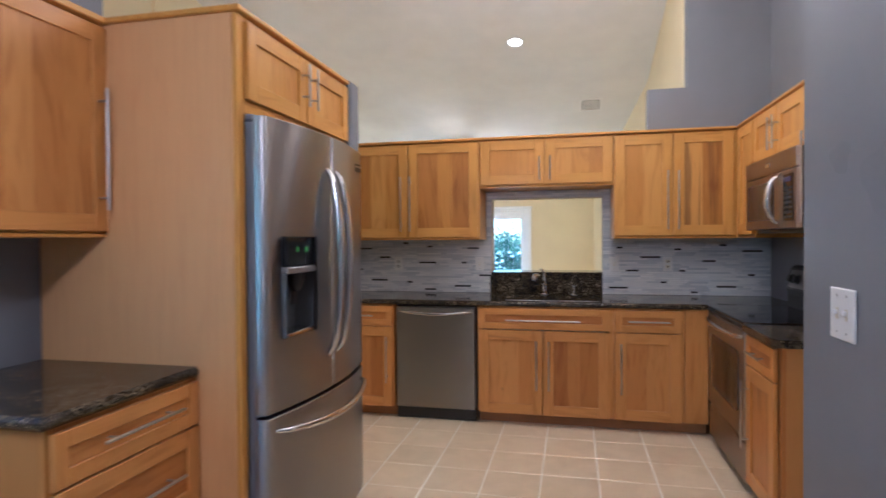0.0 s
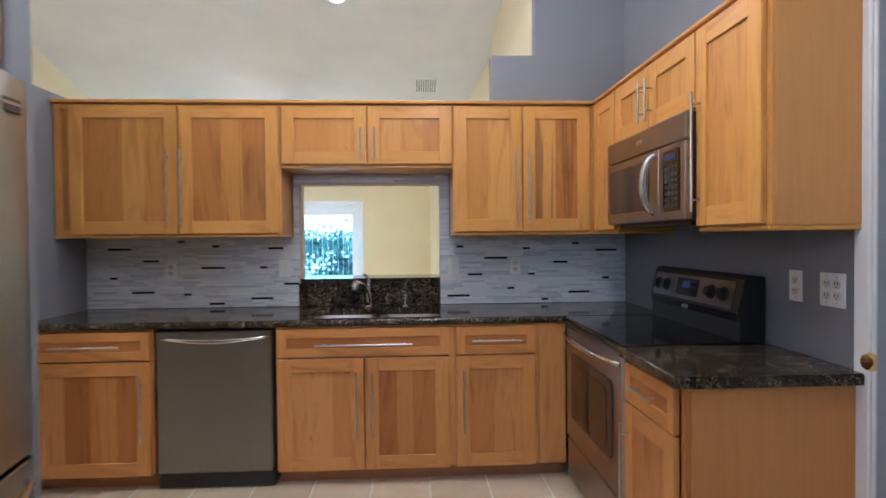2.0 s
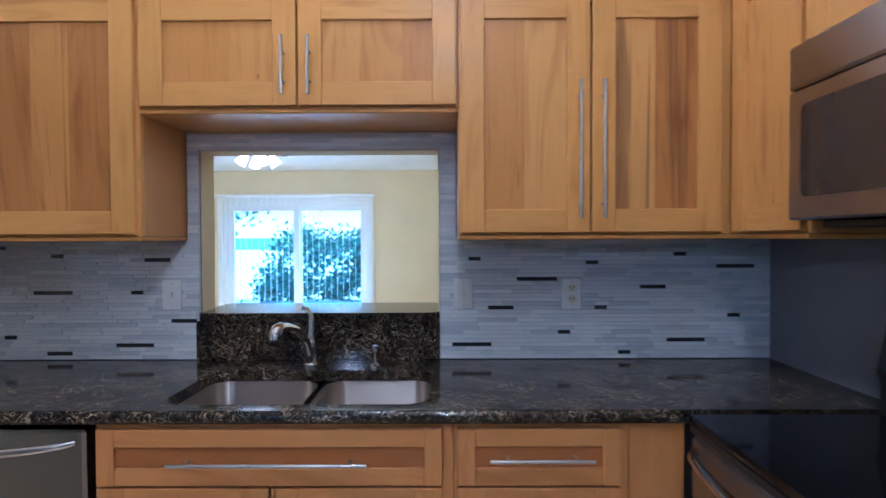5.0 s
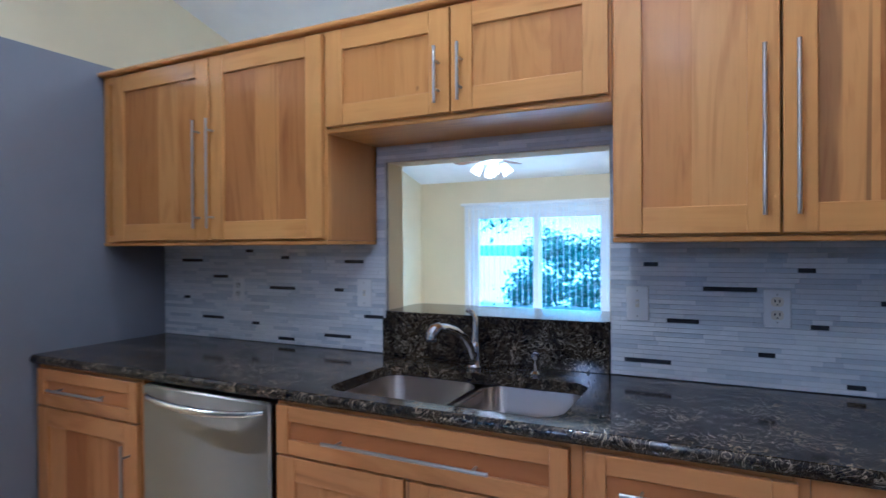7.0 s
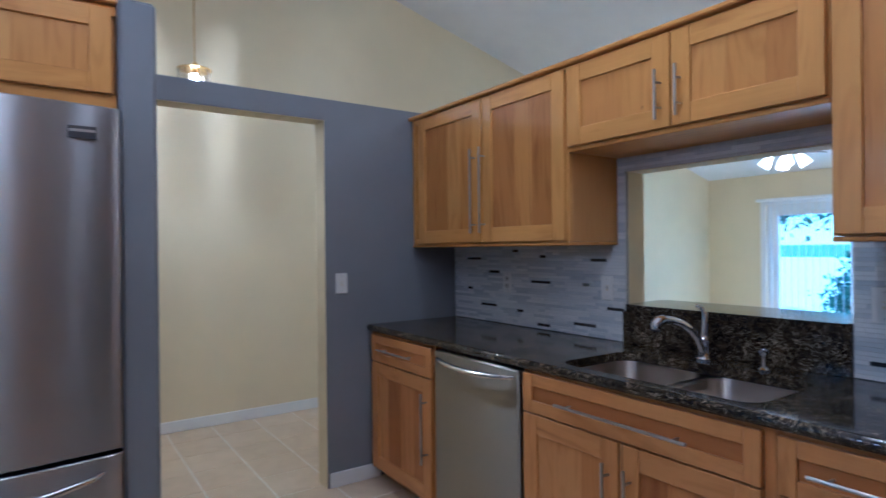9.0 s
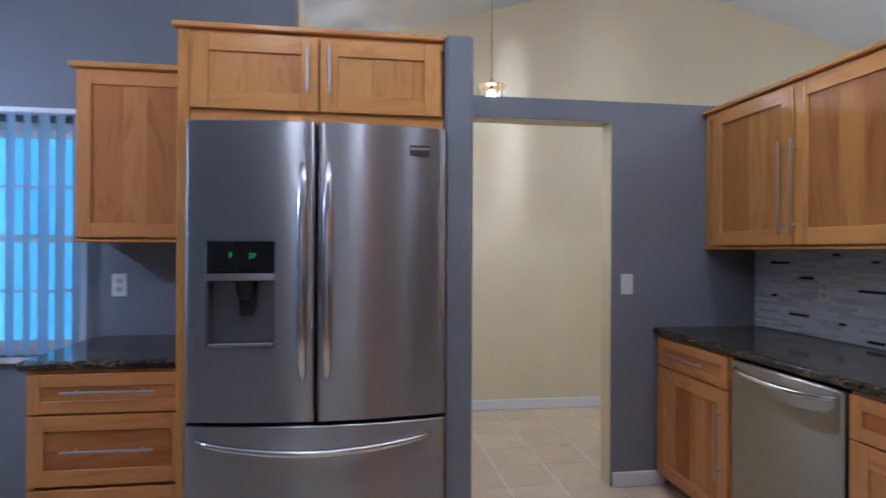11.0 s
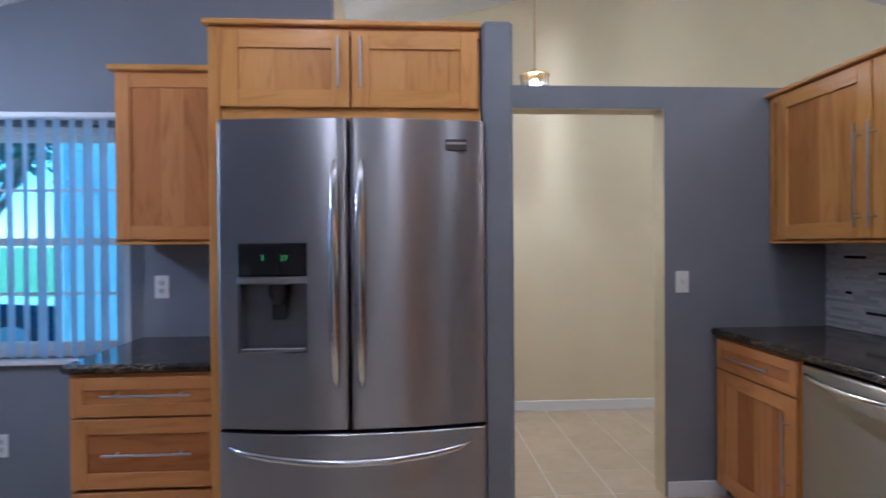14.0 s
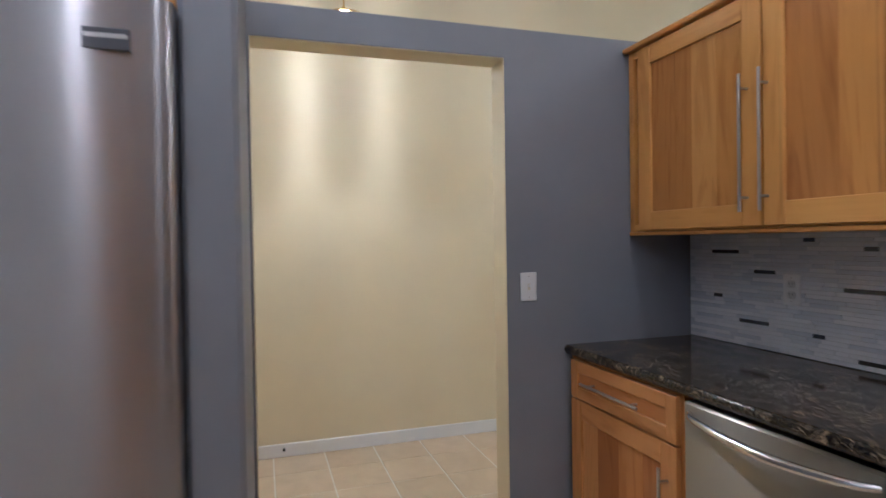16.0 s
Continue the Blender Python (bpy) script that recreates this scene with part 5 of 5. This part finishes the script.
def ceiling_fan(x, y, hub, spin, drop_to, label, power, tint=WARM):
    fan = thing("ceiling_fan", (x, y, hub), label, "ceiling fan", "ceiling fans")
    part("rod", Shape().tube([(x, y, hub + 0.06), (x, y, drop_to - 0.01)], 0.012, 10), white_paint, fan)
    part("motor", Shape().lathe([(0.02, 0.07), (0.09, 0.06), (0.105, 0.02), (0.10, -0.03), (0.06, -0.06)], (x, y, hub)), white_paint, fan, smooth=True)
    for k in range(5):
        a = radians(spin + 72 * k)
        c, s_ = math.cos(a), math.sin(a)

        def turned(u, v, w, c=c, s_=s_):
            return (x + u * c - v * s_, y + u * s_ + v * c, hub - 0.01 + w + 0.12 * v)

        outline = [(0.17, -0.045), (0.55, -0.068), (0.585, -0.055), (0.60, 0.0), (0.585, 0.055), (0.55, 0.068), (0.17, 0.045)]
        b = part("blade", Shape(turned).prism(outline, 0, 0.006), fan_blade if power > 16 else white_paint, fan)
        part("bracket", Shape(turned).box(0.08, 0.21, -0.018, 0.018, -0.006, 0.0, 0.002), nickel, b)
    for k in range(4):
        a = radians(spin + 20 + 90 * k)
        c, s_ = math.cos(a), math.sin(a)
        q = Vector((x + 0.115 * c, y + 0.115 * s_, hub - 0.075))
        way = Vector((0.55 * c, 0.55 * s_, -0.83))
        part("lamp_arm", Shape().tube([(x, y, hub - 0.06), tuple(q)], 0.010, 8), nickel, fan)
        part("shade", Shape().tube([tuple(q), tuple(q + way * 0.03), tuple(q + way * 0.07), tuple(q + way * 0.12)], [0.020, 0.036, 0.046, 0.056], 16), lit_shade, fan, "lit frosted glass bell", True)
    lamp("fan_light", "POINT", (x, y, hub - 0.27), (x, y, 0), power, tint, 0.08)
    return fan


fan_blade = plain("walnut_fan_blade", (0.16, 0.075, 0.03), 0.4, 0, 0.25, 9)
ceiling_fan(-1.57, 7.95, 2.27, 10, roof(7.95), "ceiling fan with brown blades and lit glass bells", 17)
ceiling_fan(-0.80, -0.27, 2.285, 46, roof(-0.27), "white ceiling fan with lit glass bells", 15, (1.0, 0.90, 0.82))

# small baseboard stain, built as a black peg; the door stop is made up
stain = thing("baseboard_mark", (HALL + 0.015, 2.58, 0.05), "small dark peg standing for a stain on the hall baseboard", "door stop")
part("stop", Shape().tube([(HALL + 0.014, 2.585, 0.055), (HALL + 0.045, 2.585, 0.055)], [0.006, 0.009], 8), black_plastic, stain)


# ---- outside ----
rng = random.Random(4)
gs = Shape().box(-2500, 2500, -2500, 2500, -0.6, -0.16, 0)
solid("ground", gs, lawn, "mown green lawn round the house", "lawn", "structure")
solid("patio", Shape().box(-40, 30, FAR + 0.15, FAR + 60, -0.3, -0.06, 0.01), concrete, "pale sunlit concrete patio outside the sliding door", "patio", "structure")
solid("driveway", Shape().box(-16, LEFT - 0.5, -16, -1.9, -0.3, -0.10, 0.01), concrete, "pale concrete driveway beside the house", "driveway", "structure")


def leaves(name, spots, size, parent, mat, count):
    s = Shape()
    for _ in range(count):
        c, spread = rng.choice(spots)
        q = Vector(c) + Vector((rng.gauss(0, 1), rng.gauss(0, 1), rng.gauss(0, 1))) * spread * 0.55
        a = Vector((rng.uniform(-1, 1), rng.uniform(-1, 1), rng.uniform(-1, 1))).normalized()
        b = a.orthogonal().normalized()
        k = size * rng.uniform(0.6, 1.3)
        s.add([tuple(q - a * k), tuple(q + b * k * 0.5), tuple(q + a * k), tuple(q - b * k * 0.5)], [(0, 1, 2, 3)])
    me = bpy.data.meshes.new(name)
    o = place_of(parent)
    me.from_pydata([tuple(Vector(q) - o) for q in s.verts], [], s.faces)
    me.materials.append(mat)
    ob = new(name, me)
    ob.parent = parent
    return ob


hd = thing("hedge", (-0.5, 15.2, -0.16), "tall clipped green garden hedge", "hedge")
spots = []
for k in range(64):
    x = -3.7 + 0.11 * k
    spots.append(((x, 15.1 + rng.uniform(-0.25, 0.25), rng.uniform(0.0, 1.42)), 0.34))
leaves("foliage", spots, 0.065, hd, leaf_green, 14000)


def tree(x, y, high, crown_r, label, count, blossom=None):
    t = thing("tree", (x, y, -0.16), label, "tree", "garden trees")
    s = Shape().tube([(x, y, -0.16), (x + 0.05, y, high * 0.35), (x - 0.04, y + 0.05, high * 0.6)], [0.13, 0.10, 0.07], 9)
    spots = []
    for k in range(9):
        a = 2.4 * k
        tip = (x + crown_r * math.cos(a) * rng.uniform(0.5, 1), y + crown_r * math.sin(a) * rng.uniform(0.5, 1), high * rng.uniform(0.62, 1.0))
        s.tube([(x, y, high * rng.uniform(0.35, 0.55)), (x + 0.5 * (tip[0] - x), y + 0.5 * (tip[1] - y), 0.55 * high + 0.4 * (tip[2] - 0.55 * high)), tip], [0.06, 0.035, 0.012], 6)
        spots += [(tip, crown_r * 0.35), (tuple((Vector(tip) + Vector((x, y, high * 0.7))) / 2), crown_r * 0.3)]
    part("trunk", s, bark, t, smooth=True)
    leaves("crown", spots, 0.09, t, leaf_green, count)
    if blossom:
        leaves("blossom", spots, 0.05, t, blossom, count // 8)
    return t


pink = plain("pink_blossom", (0.55, 0.10, 0.16), 0.6, 0, 0.2, 20)
tree(-5.6, 15.6, 3.3, 2.0, "leafy garden tree with spreading limbs", 8000)
tree(-7.6, -4.1, 4.0, 1.6, "street tree with pink blossom", 3500, pink)
tree(-10.5, -8.5, 5.0, 2.2, "leafy street tree beyond the car", 3500)

# neighbouring house with lap siding
nh = thing("neighbouring_house", (-6.0, 1.2, -0.16), "pale neighbouring house with horizontal lap siding", "house")
part("wall", Shape().box(-9.0, -4.72, -1.28, 5.2, -0.16, 3.0, 0), siding_paint, nh)
for k in range(22):
    z = -0.10 + 0.14 * k
    part("siding_board", Shape().prism([(-4.72, z), (-4.690, z), (-4.712, z + 0.15), (-4.72, z + 0.15)], -1.30, 5.2, "y"), siding_paint, nh)
part("corner_board", Shape().box(-4.74, -4.682, -1.33, -1.24, -0.16, 3.0, 0.004), white_paint, nh)
part("roof", Shape().prism([(-4.3, 2.95), (-4.3, 3.05), (-6.9, 4.3), (-9.4, 3.05), (-9.4, 2.95)], -1.7, 5.6, "y"), roof_tile, nh)

# parked car
cx, cy = -6.3, -4.6
car = thing("car", (cx, cy, -0.16), "dark blue parked saloon car", "car")
side = [(-2.2, 0.18), (2.2, 0.18), (2.25, 0.55), (2.05, 0.72), (1.2, 0.82), (0.55, 1.24), (-0.75, 1.27), (-1.55, 0.90), (-2.2, 0.82), (-2.25, 0.5)]


def parked(u, v, w):
    a = radians(128)
    return (cx + u * math.cos(a) - v * math.sin(a), cy + u * math.sin(a) + v * math.cos(a), w - 0.16)


part("body", Shape(parked).prism(side, -0.85, 0.85, "y"), car_paint, car)
win = [(1.0, 0.86), (0.52, 1.19), (-0.70, 1.22), (-1.35, 0.92)]
for v in (-0.855, 0.850):
    part("side_window", Shape(parked).prism(win, v, v + 0.005, "y"), black_glass, car)
for u in (-1.35, 1.4):
    for v in (-0.86, 0.68):
        wh = part("wheel", Shape(parked).lathe([(0.30, 0), (0.32, 0.03), (0.32, 0.15), (0.30, 0.18)], (u, v, 0.32), "y"), rubber, car, smooth=True)
        part("rim", Shape(parked).lathe([(0.20, -0.004), (0.18, -0.008), (0.05, -0.006)], (u, v, 0.32), "y"), nickel, wh, smooth=True)

# ---- backsplash mosaic ----
bs = solid("wall_backsplash", Shape().box(LEFT, OP_X0 - 0.001, BACK - 0.008, BACK, 0.902, 1.348, 0).box(OP_X1 + 0.001, RIGHT, BACK - 0.008, BACK, 0.902, 1.348, 0).box(-0.645, OP_X0 - 0.001, BACK - 0.008, BACK, 1.348, 1.745, 0).box(OP_X1 + 0.001, 0.355, BACK - 0.008, BACK, 1.348, 1.745, 0).box(OP_X0 - 0.001, OP_X1 + 0.001, BACK - 0.008, BACK, OP_Z1, 1.745, 0),
           tile_grout, "pale glass and stone strip mosaic backsplash with charcoal accents", "backsplash", "structure")
# charcoal accents: centre x, height, length
ACCENTS = [
    (-1.728, 1.280, 0.143), (-1.534, 1.192, 0.097), (-1.347, 1.318, 0.045), (-1.132, 1.285, 0.045), (-1.150, 1.158, 0.145),
    (-0.835, 1.148, 0.045), (-0.757, 1.280, 0.095), (-1.766, 1.092, 0.045), (-1.586, 1.003, 0.140), (-1.312, 0.980, 0.045),
    (-1.128, 0.920, 0.095), (-0.846, 0.955, 0.140), (-0.660, 1.052, 0.095), (0.424, 1.275, 0.048), (0.860, 1.257, 0.048),
    (1.185, 1.288, 0.048), (1.390, 1.240, 0.140), (0.656, 1.206, 0.150), (1.085, 1.172, 0.095), (0.521, 1.087, 0.096),
    (0.892, 1.088, 0.048), (1.385, 1.060, 0.048), (0.756, 1.001, 0.048), (0.413, 0.951, 0.149), (1.208, 0.976, 0.140), (0.980, 0.922, 0.048)]
ROW = 0.0152
rng = random.Random(21)
Y0, Y1 = BACK - 0.0115, BACK - 0.0075
strip_meshes = {}


def strip(x0, x1, z, mat):
    """One mosaic strip as an object; equal lengths share a mesh."""
    key = (round((x1 - x0) * 200), mat.name)
    length = key[0] / 200
    if key not in strip_meshes:
        me = Shape().box(-length / 2, length / 2, Y0 - BACK, Y1 - BACK, 0, ROW - 0.0016, 0.0007).mesh("tile")
        me.materials.append(mat)
        strip_meshes[key] = me
    ob = new("tile", strip_meshes[key])
    ob.parent = bs
    ob.location = ((x0 + x1) / 2, BACK, z)


rest = Shape()
rows = int((1.745 - 0.903) / ROW)
for r_ in range(rows):
    z = 0.903 + ROW * r_
    spans = [(LEFT, OP_X0 - 0.002), (OP_X1 + 0.002, RIGHT)] if z + ROW < 1.346 else [(-0.644, OP_X0 - 0.002), (OP_X1 + 0.002, 0.354)]
    if z > OP_Z1:
        spans = [(-0.644, 0.354)]
    if z < 1.08:
        spans = [(LEFT, -0.615), (0.296, RIGHT)]
    dark = sorted((c - l / 2, c + l / 2) for c, h, l in ACCENTS if z <= h < z + ROW)
    for a, b in spans:
        x = a
        while x < b - 0.004:
            hit = next((d for d in dark if abs(d[0] - x) < 0.003), None)
            if hit:
                strip(hit[0], hit[1] - 0.0016, z, charcoal_glass)
                x = hit[1]
                continue
            stop = min([d[0] for d in dark if d[0] > x + 0.002] + [b])
            length = rng.choice((0.05, 0.10, 0.15, 0.15, 0.20))
            if x == a:
                length *= rng.uniform(0.3, 1)
            e = stop if stop - x < length + 0.02 else x + length
            if 0.36 < x < 1.02 and z < 1.30:
                strip(x, e - 0.0016, z, mosaic_piece)
            else:
                rest.box(x, e - 0.0016, Y0 + rng.uniform(0, 0.0012), Y1, z, z + ROW - 0.0016, 0.0007)
            x = e
me = bpy.data.meshes.new("tiles")
me.from_pydata(rest.verts, [], rest.faces)
me.materials.append(mosaic_rest)
ob = new("tiles", me)
ob.parent = bs
tagged(ob, kind="stuff")

# ---- floor tiles ----
PITCH_T, GX, GY = 0.3135, -0.116, 3.148
tile_mesh = Shape().box(0.0045, PITCH_T - 0.0045, 0.0045, PITCH_T - 0.0045, -0.006, 0.0, 0.0018).mesh("tile")
tile_mesh.materials.append(floor_tile)
far_tiles = Shape()
for i in range(-12, 6):
    for k in range(-15, 23):
        x, y = GX + PITCH_T * i, GY + PITCH_T * k
        if x > RIGHT or x < HALL - 0.3 or y > FAR - 0.2 or y < -1.4 or (y < 1.3 and x < LEFT - 0.25):
            continue
        if y < 3.9 and x < 0.95 and y > -0.9:
            ob = new("tile", tile_mesh)
            ob.parent, ob.location = floor, (x, y, 0)
        else:
            far_tiles.box(x + 0.0045, x + PITCH_T - 0.0045, y + 0.0045, y + PITCH_T - 0.0045, -0.006, 0, 0.0018)
me = bpy.data.meshes.new("tiles")
me.from_pydata(far_tiles.verts, [], far_tiles.faces)
me.materials.append(floor_tile)
ob = new("tiles", me)
ob.parent = floor
tagged(ob, kind="stuff")
